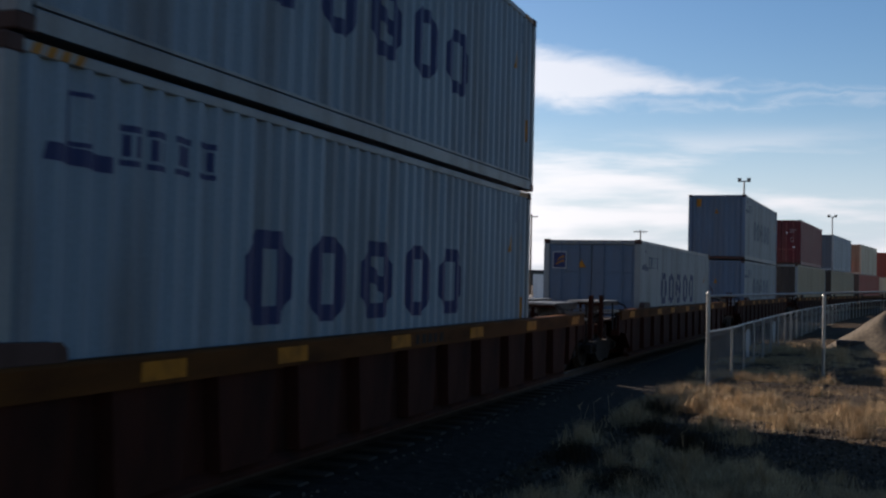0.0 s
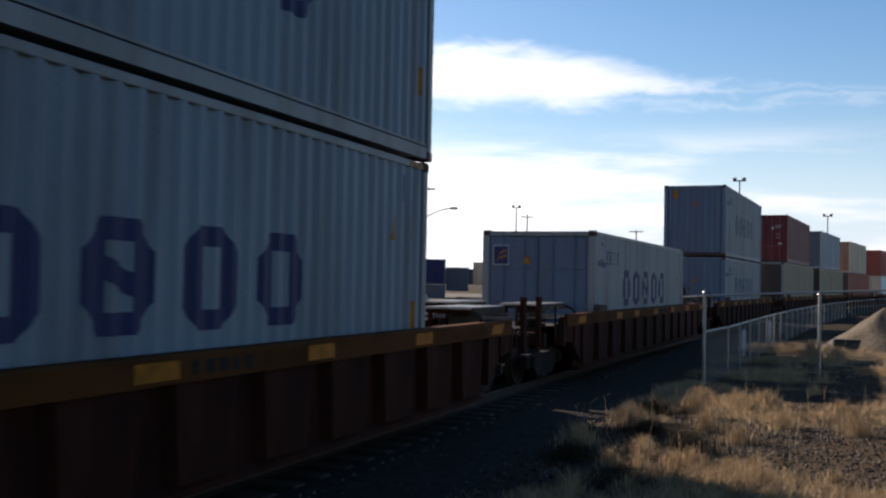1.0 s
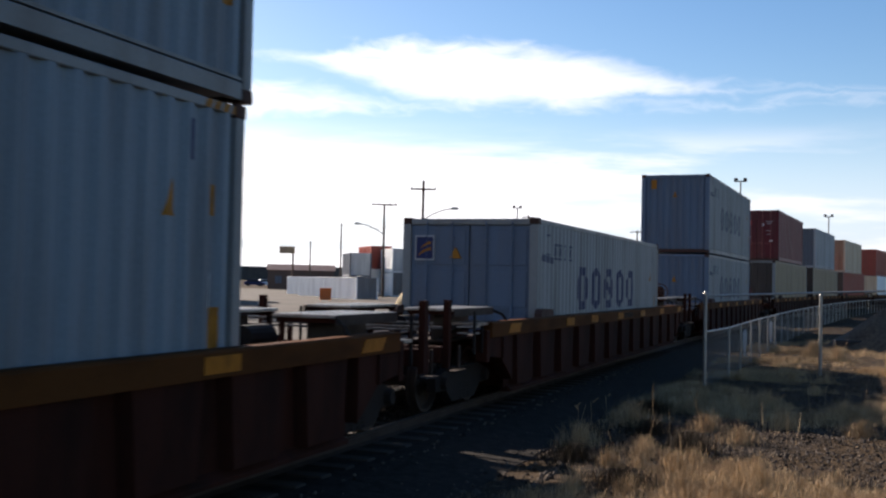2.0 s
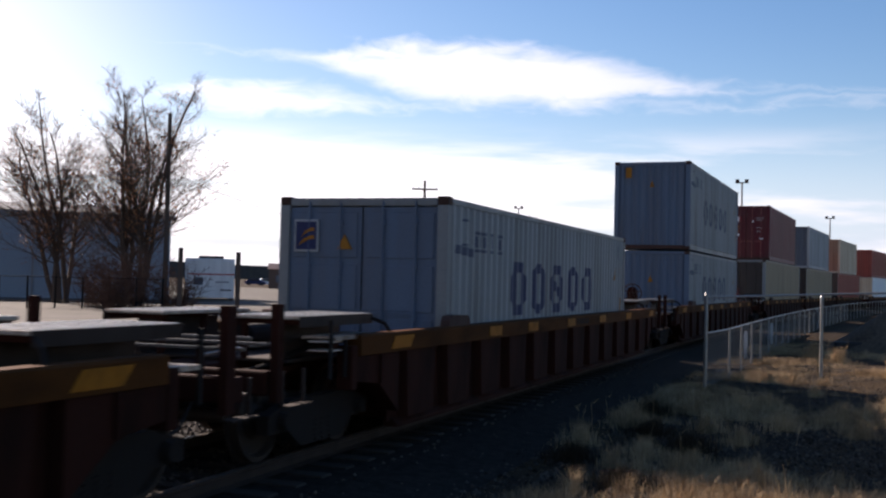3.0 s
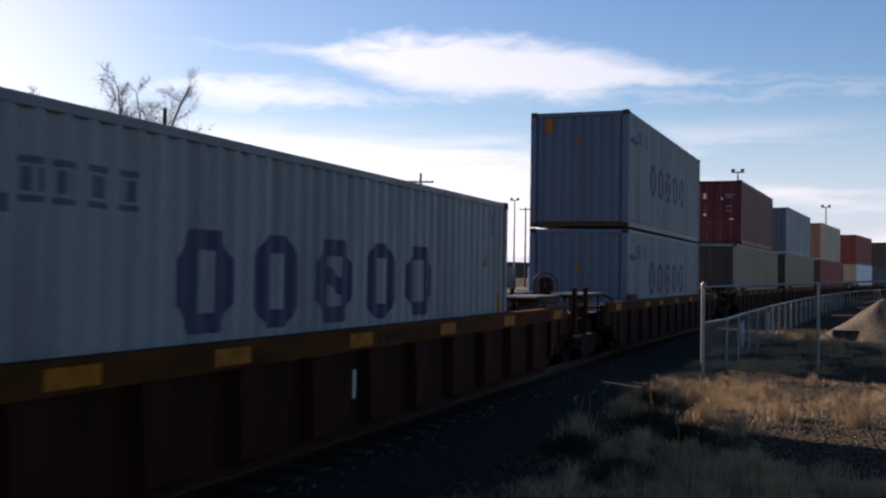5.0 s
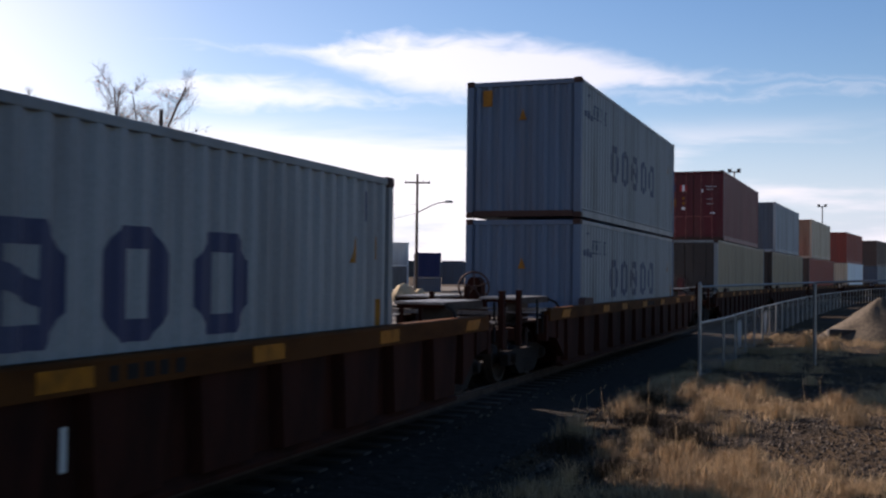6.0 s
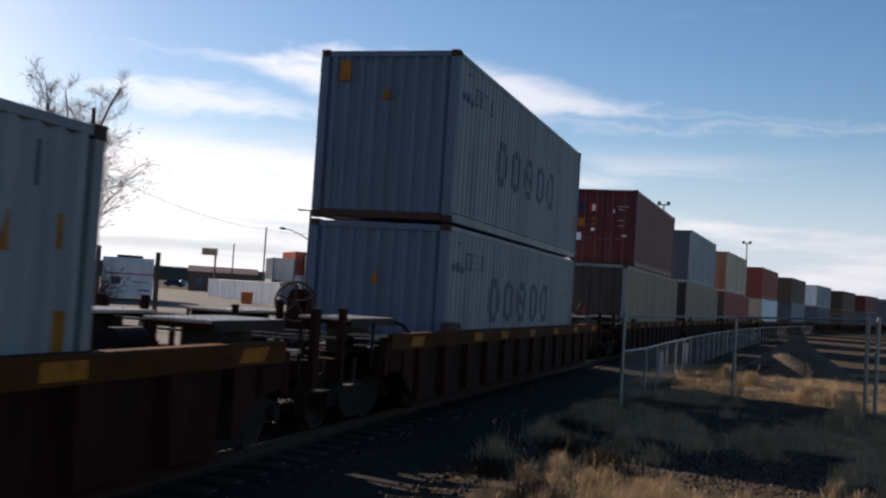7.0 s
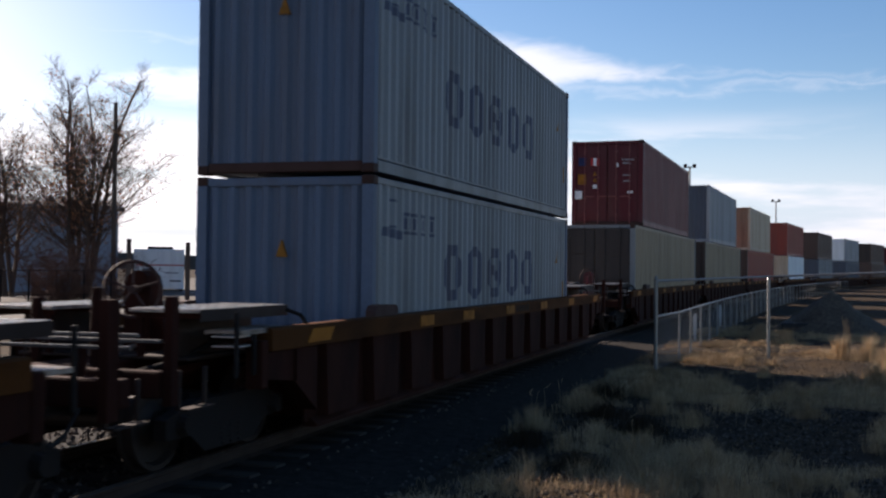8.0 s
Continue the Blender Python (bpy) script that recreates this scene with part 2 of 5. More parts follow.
def ground_material():
    """Grit, dead grass litter and bare earth, mixed at three sizes."""
    mat = bpy.data.materials.new("gritty earth with straw litter")
    mat.use_nodes = True
    add, link = nodes_of(mat.node_tree)
    co = add("ShaderNodeTexCoord")

    def noise_at(scale, detail, dist=0.0):
        n = add("ShaderNodeTexNoise")
        n.inputs["Scale"].default_value, n.inputs["Detail"].default_value, n.inputs["Distortion"].default_value = scale, detail, dist
        link(co.outputs["Object"], n.inputs["Vector"])
        return n.outputs[0]

    def mixc(f, a, b):
        n = add("ShaderNodeMix", dtype="RGBA")
        link(f, n.inputs[0])
        for i, c in ((6, a), (7, b)):
            if isinstance(c, tuple):
                n.inputs[i].default_value = (*c, 1)
            else:
                link(c, n.inputs[i])
        return n.outputs[2]

    def step(v, lo, hi):
        n = add("ShaderNodeMapRange")
        n.inputs[1].default_value, n.inputs[2].default_value = lo, hi
        link(v, n.inputs[0])
        return n.outputs[0]

    grit = mixc(step(noise_at(16, 6), 0.42, 0.60), (0.009, 0.00712, 0.006), (0.0435, 0.0315, 0.0225))
    straw = mixc(step(noise_at(35, 6, 0.5), 0.35, 0.65), (0.027, 0.0165, 0.0075), (0.0788, 0.048, 0.0218))
    col = mixc(step(noise_at(0.55, 6, 0.4), 0.45, 0.58), grit, straw)
    v = add("ShaderNodeTexVoronoi")
    v.inputs["Scale"].default_value = 38
    link(co.outputs["Object"], v.inputs["Vector"])
    col = mixc(step(noise_at(0.12, 3), 0.3, 0.8), col, (0.0413, 0.03, 0.0203))
    bs = add("ShaderNodeBsdfPrincipled")
    link(col, bs.inputs["Base Color"])
    bs.inputs["Roughness"].default_value = 0.95
    bs.inputs["Specular IOR Level"].default_value = 0.06
    b = add("ShaderNodeBump")
    b.inputs["Strength"].default_value, b.inputs["Distance"].default_value = 0.5, 0.03
    link(v.outputs["Distance"], b.inputs["Height"])
    link(b.outputs[0], bs.inputs["Normal"])
    out = add("ShaderNodeOutputMaterial")
    link(bs.outputs[0], out.inputs[0])
    return mat


M["ground"] = ground_material()


# ---------------------------------------------------------------- mesh helpers
class Shape:
    """Vertices and faces of one mesh."""

    def __init__(self):
        self.v, self.f = [], []

    def poly(self, pts):
        n = len(self.v)
        self.v += [tuple(p) for p in pts]
        self.f.append(tuple(range(n, n + len(pts))))
        return self

    def box(self, x0, x1, y0, y1, z0, z1, b=0.0):
        """A box, its twelve edges cut by b."""
        if b <= 0:
            n = len(self.v)
            self.v += [(x, y, z) for x in (x0, x1) for y in (y0, y1) for z in (z0, z1)]
            self.f += [tuple(n + i for i in q) for q in ((0, 1, 3, 2), (4, 6, 7, 5), (0, 4, 5, 1), (2, 3, 7, 6), (0, 2, 6, 4), (1, 5, 7, 3))]
            return self
        bm = bmesh.new()
        s = Shape().box(x0, x1, y0, y1, z0, z1)
        vs = [bm.verts.new(p) for p in s.v]
        for q in s.f:
            bm.faces.new([vs[i] for i in q])
        bmesh.ops.bevel(bm, geom=bm.edges[:], offset=min(b, (x1 - x0) / 3, (y1 - y0) / 3, (z1 - z0) / 3), segments=1, affect="EDGES")
        self.take(bm)
        return self

    def take(self, bm, mat=None):
        n = len(self.v)
        bm.verts.index_update()
        self.v += [tuple(mat @ v.co) if mat else tuple(v.co) for v in bm.verts]
        self.f += [tuple(n + v.index for v in f.verts) for f in bm.faces]
        bm.free()

    def prism(self, pts, axis, a, b):
        """A closed outline of 2D points, pushed from a to b along an axis (0, 1 or 2)."""
        def at(p, d):
            q = [p[0], p[1]]
            q.insert(axis, d)
            return tuple(q)
        n, k = len(self.v), len(pts)
        self.v += [at(p, a) for p in pts] + [at(p, b) for p in pts]
        self.f += [tuple(range(n, n + k)), tuple(range(n + 2 * k - 1, n + k - 1, -1))]
        self.f += [(n + i, n + (i + 1) % k, n + k + (i + 1) % k, n + k + i) for i in range(k)]
        return self

    def tube(self, p, q, r, r2=None, sides=8, caps=True):
        p, q = Vector(p), Vector(q)
        r2 = r if r2 is None else r2
        d = (q - p).normalized()
        a = d.orthogonal().normalized()
        b = d.cross(a)
        n = len(self.v)
        for c, rad in ((p, r), (q, r2)):
            self.v += [tuple(c + rad * (math.cos(t) * a + math.sin(t) * b)) for t in (2 * math.pi * i / sides for i in range(sides))]
        self.f += [(n + i, n + (i + 1) % sides, n + sides + (i + 1) % sides, n + sides + i) for i in range(sides)]
        if caps:
            self.f += [tuple(range(n + sides - 1, n - 1, -1)), tuple(range(n + sides, n + 2 * sides))]
        return self

    def pipe(self, pts, r, sides=6):
        """One bent rod through the points."""
        pts = [Vector(p) for p in pts]
        n = len(self.v)
        a = None
        for i, p in enumerate(pts):
            d = (pts[min(i + 1, len(pts) - 1)] - pts[max(i - 1, 0)]).normalized()
            a = d.orthogonal().normalized() if a is None else (a - d * a.dot(d)).normalized()
            b = d.cross(a)
            self.v += [tuple(p + r * (math.cos(t) * a + math.sin(t) * b)) for t in (2 * math.pi * k / sides for k in range(sides))]
        for i in range(len(pts) - 1):
            m = n + i * sides
            self.f += [(m + k, m + (k + 1) % sides, m + sides + (k + 1) % sides, m + sides + k) for k in range(sides)]
        e = n + (len(pts) - 1) * sides
        self.f += [tuple(range(n + sides - 1, n - 1, -1)), tuple(range(e, e + sides))]
        return self

    def ring(self, c, normal, R, r, n=20, sides=6, arc=2 * math.pi):
        c, normal = Vector(c), Vector(normal).normalized()
        a = normal.orthogonal().normalized()
        b = normal.cross(a)
        pts = [c + R * (math.cos(arc * i / n) * a + math.sin(arc * i / n) * b) for i in range(n + 1)]
        return self.pipe(pts, r, sides)

    def lathe(self, profile, n=24):
        """Spin (x, r) pairs round the x axis."""
        base, k = len(self.v), len(profile)
        for i in range(n):
            t = 2 * math.pi * i / n
            self.v += [(x, r * math.cos(t), r * math.sin(t)) for x, r in profile]
        for i in range(n):
            for j in range(k - 1):
                p, q = base + i * k, base + (i + 1) % n * k
                self.f.append((p + j, p + j + 1, q + j + 1, q + j))
        return self

    def mesh(self, name):
        me = bpy.data.meshes.new(name)
        me.from_pydata(self.v, [], self.f)
        me.validate()
        bm = bmesh.new()
        bm.from_mesh(me)
        if name == "painted_mark":
            bmesh.ops.remove_doubles(bm, verts=bm.verts, dist=1e-4)
        if len(bm.faces) < 60000:
            bmesh.ops.recalc_face_normals(bm, faces=bm.faces)
        bm.to_mesh(me)
        bm.free()
        return me


def part(name, shape, material, parent, label=""):
    me = shape.mesh(name)
    me.materials.append(M[material])
    ob = new(name, me)
    ob.parent = parent
    if label:
        tagged(ob, label)
    return ob


def twin(ob, x=0.0, y=0.0, z=0.0):
    """The same part once more, moved, under the same parent."""
    o = ob.copy()
    scene.collection.objects.link(o)
    o.location = ob.location + Vector((x, y, z))
    return o


def thing(name, label, category, group="", kind=""):
    return tagged(new(name), label, category, group, kind)


def single(name, shape, material, label, category="", group="", kind=""):
    me = shape.mesh(name)
    me.materials.append(M[material])
    return tagged(new(name, me), label, category, group, kind)


# ---------------------------------------------------------------- the track's line
SIDE, HALF, BEND_FROM, RADIUS, SPEED = 4.762, 1.22, 5.0, 734.45, 4.609


def track(u, right=0.0, z=0.0):
    """Pose u metres along the line, right of its middle: straight, then a wide bend to the right."""
    a = max(u - BEND_FROM, 0.0) / RADIUS
    x = -SIDE + RADIUS * (1 - math.cos(a)) + (right - HALF) * math.cos(a)
    y = (BEND_FROM + RADIUS * math.sin(a) if a else u) - (right - HALF) * math.sin(a)
    return pose(x, y, z, 0, 0, -math.degrees(a))
# ---------------------------------------------------------------- ground and track
def graded(a, b, fine_a, fine_b, step):
    out, x, s = [], fine_a, step
    while x > a:
        out.append(x)
        s *= 1.35
        x -= s
    out = [a] + out[::-1]
    x = fine_a + step
    while x < fine_b:
        out.append(x)
        x += step
    s = step
    while x < b:
        out.append(x)
        s *= 1.35
        x += s
    return out + [b]


def ground_z(x, y):
    u = y
    side = x + SIDE + HALF - (max(u - BEND_FROM, 0) ** 2) / (2 * RADIUS)
    near = min(max((abs(side) - 2.4) / 1.2, 0), 1)
    d = math.hypot(x, y)
    rough = 0.07 * noise.noise(Vector((x * 0.35, y * 0.35, 0))) + 0.035 * noise.noise(Vector((x * 1.3, y * 1.3, 4)))
    return -0.10 + near * (0.08 + rough * min(1, 60 / max(d, 1)))


def make_ground():
    xs = graded(-2500, 2500, -6, 9, 0.3)
    ys = graded(-2500, 2500, 5, 40, 0.35)
    s = Shape()
    s.v = [(x, y, ground_z(x, y)) for y in ys for x in xs]
    n = len(xs)
    s.f = [(j * n + i, j * n + i + 1, (j + 1) * n + i + 1, (j + 1) * n + i) for j in range(len(ys) - 1) for i in range(n - 1)]
    ob = single("ground", s, "ground", "gritty open ground with dry grass litter beside the railway", "ground", kind="structure")
    for p in ob.data.polygons:
        p.use_smooth = True


make_ground()


def sweep(profile, u0, u1, step):
    """A cross-section of (right, height) points carried along the track."""
    s = Shape()
    k = len(profile)
    us = [u0 + (u1 - u0) * i / max(1, round((u1 - u0) / step)) for i in range(round((u1 - u0) / step) + 1)]
    for u in us:
        m = track(u)
        s.v += [tuple(m @ Vector((a, 0, z))) for a, z in profile]
    s.f = [(i * k + j, i * k + (j + 1) % k, (i + 1) * k + (j + 1) % k, (i + 1) * k + j) for i in range(len(us) - 1) for j in range(k)]
    s.f += [tuple(range(k)), tuple(range(len(s.v) - 1, len(s.v) - k - 1, -1))]
    return s


RAIL_TOP = 0.17
single("ballast", sweep([(-3.0, -0.2), (-2.9, -0.07), (-1.55, 0.0), (1.55, 0.0), (2.7, -0.07), (2.8, -0.2)], -40, 300, 2), "ballast", "crushed stone track bed, coloured near-black for the shade by the train", "ballast", kind="structure")
rails = thing("railway_track", "steel rails on tarred timber sleepers", "railway track", kind="structure")
for x in (-0.753, 0.753):
    part("rail", sweep([(x - 0.07, 0.02), (x + 0.07, 0.02), (x + 0.012, 0.05), (x + 0.012, 0.12), (x + 0.036, 0.135), (x + 0.036, RAIL_TOP - 0.008), (x - 0.036, RAIL_TOP - 0.008), (x - 0.036, 0.135), (x - 0.012, 0.12), (x - 0.012, 0.05)], -40, 300, 2), "rail", rails)
    part("rail_head", sweep([(x - 0.033, RAIL_TOP - 0.006), (x + 0.033, RAIL_TOP - 0.006), (x + 0.026, RAIL_TOP), (x - 0.026, RAIL_TOP)], -40, 300, 2), "railtop", rails, "bright worn running surface")


# ---------------------------------------------------------------- containers
def corrugated(length, height, pitch, depth, out):
    """Outline of a pressed wall, as (along, inwards) points."""
    n = round(length / pitch)
    p = length / n
    pts = [(0, depth)]
    for i in range(n):
        b = i * p
        pts += [(b + 0.14 * p, depth), (b + 0.36 * p, 0), (b + 0.64 * p, 0), (b + 0.86 * p, depth)]
    return pts + [(length, depth)]


def wall_shape(length, height, pitch, depth, along_y, at, sign, z0):
    """A corrugated wall with thickness; the outer face lies at `at`, pointing along sign."""
    pts = corrugated(length, height, pitch, depth, sign)
    s = Shape()
    k = len(pts)
    for back in (0, 0.006):
        for z in (z0, z0 + height):
            for a, d in pts:
                off = at - sign * (d + back)
                s.v.append((off, a - length / 2, z) if along_y else (a - length / 2, off, z))
    for i in range(k - 1):
        s.f += [(i, i + 1, k + i + 1, k + i), (2 * k + i, 3 * k + i, 3 * k + i + 1, 2 * k + i + 1)]
    return s, pts


def mark_on_wall(outline, pts, length, at, sign, lift=0.003, step=0.03):
    """Paint of a given outline (along, up), draped on the pressed wall: strips that follow its folds."""
    s = Shape()
    ys = [p[0] for p in outline]
    cuts = sorted({min(ys), max(ys)} | {a - length / 2 for a, _ in pts if min(ys) < a - length / 2 < max(ys)} | set(ys))

    def fold(y):
        a = y + length / 2
        for (a0, d0), (a1, d1) in zip(pts, pts[1:]):
            if a0 <= a <= a1:
                return d0 + (d1 - d0) * (a - a0) / max(a1 - a0, 1e-6)
        return pts[0][1]

    def span(y):
        zs = []
        for (y0, z0), (y1, z1) in zip(outline, outline[1:] + outline[:1]):
            if (y0 <= y <= y1 or y1 <= y <= y0) and abs(y1 - y0) > 1e-9:
                zs.append(z0 + (z1 - z0) * (y - y0) / (y1 - y0))
        return (min(zs), max(zs)) if zs else None

    for c0, c1 in zip(cuts, cuts[1:]):
        a, b = span(c0 + 1e-5), span(c1 - 1e-5)
        if not a or not b or c1 - c0 < 1e-4:
            continue
        x0, x1 = at - sign * (fold(c0) - lift), at - sign * (fold(c1) - lift)
        s.poly([(x0, c0, a[0]), (x1, c1, b[0]), (x1, c1, b[1]), (x0, c0, a[1])])
    return s


def ring_pieces(y0, y1, z0, z1, wy, wz, cut):
    """A tall eight-sided ring as four outlines without a hole."""
    c, a, b = min(cut, wy), y0 + wy, y1 - wy
    return [[(y0, z0 + c), (y0 + c, z0), (a, z0), (a, z1), (y0 + c, z1), (y0, z1 - c)], [(b, z0), (y1 - c, z0), (y1, z0 + c), (y1, z1 - c), (y1 - c, z1), (b, z1)],
            [(a, z1 - wz), (b, z1 - wz), (b, z1), (a, z1)], [(a, z0), (b, z0), (b, z0 + wz), (a, z0 + wz)]]


def container(label, L=12.19, H=2.9, W=2.44, side="grey_blue", end="end_blue", rail="rail_grey", post="rail_grey", cast="rust_post", doors=False, marks=None, group="containers on the train", far=False, hazard=False, name="shipping_container"):
    """A freight container on its base's middle: y along it, its near end at -y."""
    box = thing(name, label, "container", group)
    cw, ch, cl = 0.16, 0.118, 0.18
    hw, hl = W / 2, L / 2
    zr0, zr1 = 0.022, 0.225
    zt0, zt1 = H - 0.10, H - 0.016
    casting = Shape().box(-cw / 2, cw / 2, -cl / 2, cl / 2, -ch / 2, ch / 2, 0.012)
    first = None
    for x in (-1, 1):
        for y in (-1, 1):
            for z in (ch / 2, H - ch / 2):
                if first is None:
                    first = part("corner_casting", casting, cast, box)
                    o = first
                else:
                    o = twin(first)
                o.location = (x * (hw - cw / 2), y * (hl - cl / 2), z)
    pole = part("corner_post", Shape().prism([(-0.075, -0.08), (0.07, -0.08), (0.075, -0.07), (0.075, 0.05), (0.03, 0.08), (-0.075, 0.08)], 2, ch, H - ch), post, box)
    pole.location = (hw - 0.077, -hl + 0.084, 0)
    for x, y in ((-1, -1), (-1, 1), (1, 1)):
        o = twin(pole)
        o.location = (x * (hw - 0.077), y * (hl - 0.084), 0)
    for x in (-1, 1):
        part("bottom_rail", Shape().prism([(x * (hw - 0.010), zr0), (x * (hw - 0.010), 0.160), (x * (hw - 0.022), 0.172), (x * (hw - 0.09), 0.172), (x * (hw - 0.09), zr0)], 1, -hl + cl, hl - cl), rail, box)
        part("rail_lip", Shape().prism([(x * (hw - 0.014), 0.186), (x * (hw - 0.014), zr1 - 0.012), (x * (hw - 0.045), zr1), (x * (hw - 0.09), zr1), (x * (hw - 0.09), 0.186)], 1, -hl + cl, hl - cl), rail, box)
        part("top_rail", Shape().box(x * (hw - 0.045) - 0.033, x * (hw - 0.045) + 0.033, -hl + cl, hl - cl, zt0, zt1, 0.008), rail, box)
        s, pts = wall_shape(L - 0.30, zt0 - zr1 + 0.02, 0.278 if L < 14 else 0.34, 0.043, True, x * (hw - 0.016), x, zr1 - 0.01)
        part("side_wall", s, side, box)
    part("roof", Shape().box(-hw + 0.07, hw - 0.07, -hl + 0.1, hl - 0.1, H - 0.075, H - 0.05), rail, box)
    part("underframe", Shape().box(-hw + 0.09, hw - 0.09, -hl + 0.12, hl - 0.12, 0.06, 0.18), post, box)
    for y in (-1, 1):
        part("end_sill", Shape().box(-hw + cw, hw - cw, y * (hl - 0.07) - 0.06, y * (hl - 0.07) + 0.06, 0.02, 0.15, 0.01), cast, box)
        part("end_header", Shape().box(-hw + cw, hw - cw, y * (hl - 0.07) - 0.06, y * (hl - 0.07) + 0.06, H - 0.13, H - 0.02, 0.01), post if doors else end, box)
        if y < 0 and doors:
            continue
        s, _ = wall_shape(W - 0.28, H - 0.27, 0.25, 0.045, False, y * (hl - 0.02), y, 0.14)
        part("end_wall", s, end, box)
    if doors:
        yo = -hl + 0.03
        for x in (-1, 1):
            x0, x1 = sorted((x * 0.012, x * (hw - 0.15)))
            door = part("door", Shape().box(x0, x1, yo + 0.012, yo + 0.05, 0.16, H - 0.14, 0.006), end, box)
            for k in range(3):
                z0 = 0.30 + k * (H - 0.42) / 3
                part("door_panel", Shape().box(x0 + 0.06, x1 - 0.06, yo - 0.006, yo + 0.012, z0, z0 + (H - 0.42) / 3 - 0.10, 0.012), end, door)
            for r in (0.26, 0.74):
                xr = x * (0.06 + r * (hw - 0.27))
                rod = Shape().tube((xr, yo - 0.035, 0.08), (xr, yo - 0.035, H - 0.07), 0.017)
                for zb in (0.35, 0.9, 1.6, H - 0.4):
                    rod.box(xr - 0.035, xr + 0.035, yo - 0.045, yo, zb, zb + 0.07)
                part("locking_rod", rod, "maroon_pale" if side.startswith("maroon") else end, door)
                part("handle", Shape().box(min(xr, xr - x * 0.32), max(xr, xr - x * 0.32), yo - 0.06, yo - 0.045, 0.98, 1.02), "maroon_pale" if side.startswith("maroon") else end, door)
    wl, wa = L - 0.30, hw - 0.016
    wall_pts = corrugated(wl, H, 0.278 if L < 14 else 0.34, 0.043, 1)
    for k, (mat, outline) in enumerate(marks or []):
        part("painted_mark", mark_on_wall(outline, wall_pts, wl, wa, 1), mat, box)
    if hazard:
        for y in (-1, 1):
            for k in range(4):
                y0 = y * (hl - 0.45) + k * 0.14 - 0.21
                part("hazard_stripe", Shape().prism([(y0, zt0 + 0.005), (y0 + 0.085, zt0 + 0.005), (y0 + 0.125, zt1 - 0.004), (y0 + 0.04, zt1 - 0.004)], 0, hw - 0.012, hw - 0.008), "yellow", box)
    return box


def tapered_ring(y0, y1, z0, z1, wy, wz, cy, cz):
    """A tall ring with long cut corners, as four outlines without a hole."""
    a, b = y0 + wy, y1 - wy
    return [[(y0, z0 + cz), (y0 + cy, z0), (a, z0), (a, z1), (y0 + cy, z1), (y0, z1 - cz)], [(b, z0), (y1 - cy, z0), (y1, z0 + cz), (y1, z1 - cz), (y1 - cy, z1), (b, z1)],
            [(a, z1 - wz), (b, z1 - wz), (b, z1), (a, z1)], [(a, z0), (b, z0), (b, z0 + wz), (a, z0 + wz)]]


def five_shapes(H, zc, mat="navy", y0=-3.10, step=1.235, w=0.85, h=0.86):
    """Five tall painted rings, the carrier's lettering as plain forms."""
    out = []
    for k in range(5):
        a = y0 + k * step
        wy = 0.29 if k in (0, 3) else 0.27
        out += [(mat, o) for o in tapered_ring(a, a + w, zc - h / 2, zc + h / 2, wy, 0.17, 0.22, 0.24)]
        if k == 2:
            out.append((mat, [(a + wy, zc - 0.03), (a + w - wy, zc - 0.15), (a + w - wy, zc + 0.03), (a + wy, zc + 0.15)]))
    return out


def bars(mat, y0, z0, widths, h, gap=0.07):
    out = []
    for w in widths:
        out.append((mat, [(y0, z0), (y0 + w, z0), (y0 + w, z0 + h), (y0, z0 + h)]))
        y0 += w + gap
    return out


def carrier_marks(H, zc, sign="navy", large="navy"):
    """Markings of the grey boxes: an emblem, four signs as bars, five large shapes, yellow labels by the far end."""
    m = five_shapes(H, zc, large)
    zt = H - 0.62
    m += [(sign, o) for o in ring_pieces(-5.45, -5.17, zt - 0.02, zt + 0.36, 0.035, 0.035, 0.1)]
    m += [(sign, [(-5.66, zt - 0.13), (-4.98, zt - 0.17), (-4.98, zt - 0.05), (-5.62, zt - 0.01)])]
    for k in range(4):
        a = -4.86 + 0.33 * k
        m += bars(sign, a, zt + 0.16, [0.24], 0.05) + bars(sign, a + 0.03, zt - 0.02, [0.07, 0.07], 0.16, 0.05) + bars(sign, a, zt - 0.09, [0.24], 0.045)
    m += [("yellow", [(5.55, H - 0.98), (5.69, H - 0.98), (5.69, H - 0.72), (5.55, H - 0.72)])]
    m += [("yellow", [(5.60, 0.80), (5.75, 0.80), (5.75, 1.16), (5.60, 1.16)])]
    m += [("yellow", [(4.90, H - 1.02), (5.10, H - 1.02), (5.0, H - 0.72)])]
    m += [("label_white", [(5.58, H - 1.75), (5.64, H - 1.75), (5.64, H - 1.45), (5.58, H - 1.45)])]
    m += [("navy", [(5.25, H - 0.55), (5.31, H - 0.55), (5.31, H - 0.22), (5.25, H - 0.22)])]
    return m


FLOOR = 0.58
TRAIN = []          # (thing, u of its middle at the clip's start, height, offset to the right)


def aboard(ob, u, z, right=0.0):
    TRAIN.append((ob, u, z, right))
    ob.matrix_basis = track(u, right, z)
    return ob


def end_label(box, H, L, items):
    """Flat labels on the near end: (material, x, z, width, height, kind)."""
    y = -L / 2 - 0.004
    for mat, x, z, w, h, kind in items:
        if kind == "tri":
            s = Shape().prism([(x - w / 2, z), (x + w / 2, z), (x, z + h)], 1, y - 0.012, y + 0.03)
        else:
            s = Shape().box(x - w / 2, x + w / 2, y - (0.016 if kind else 0.012), y + 0.03, z, z + h)
        part("warning_label" if kind == "tri" else "label_plate", s, mat, box)


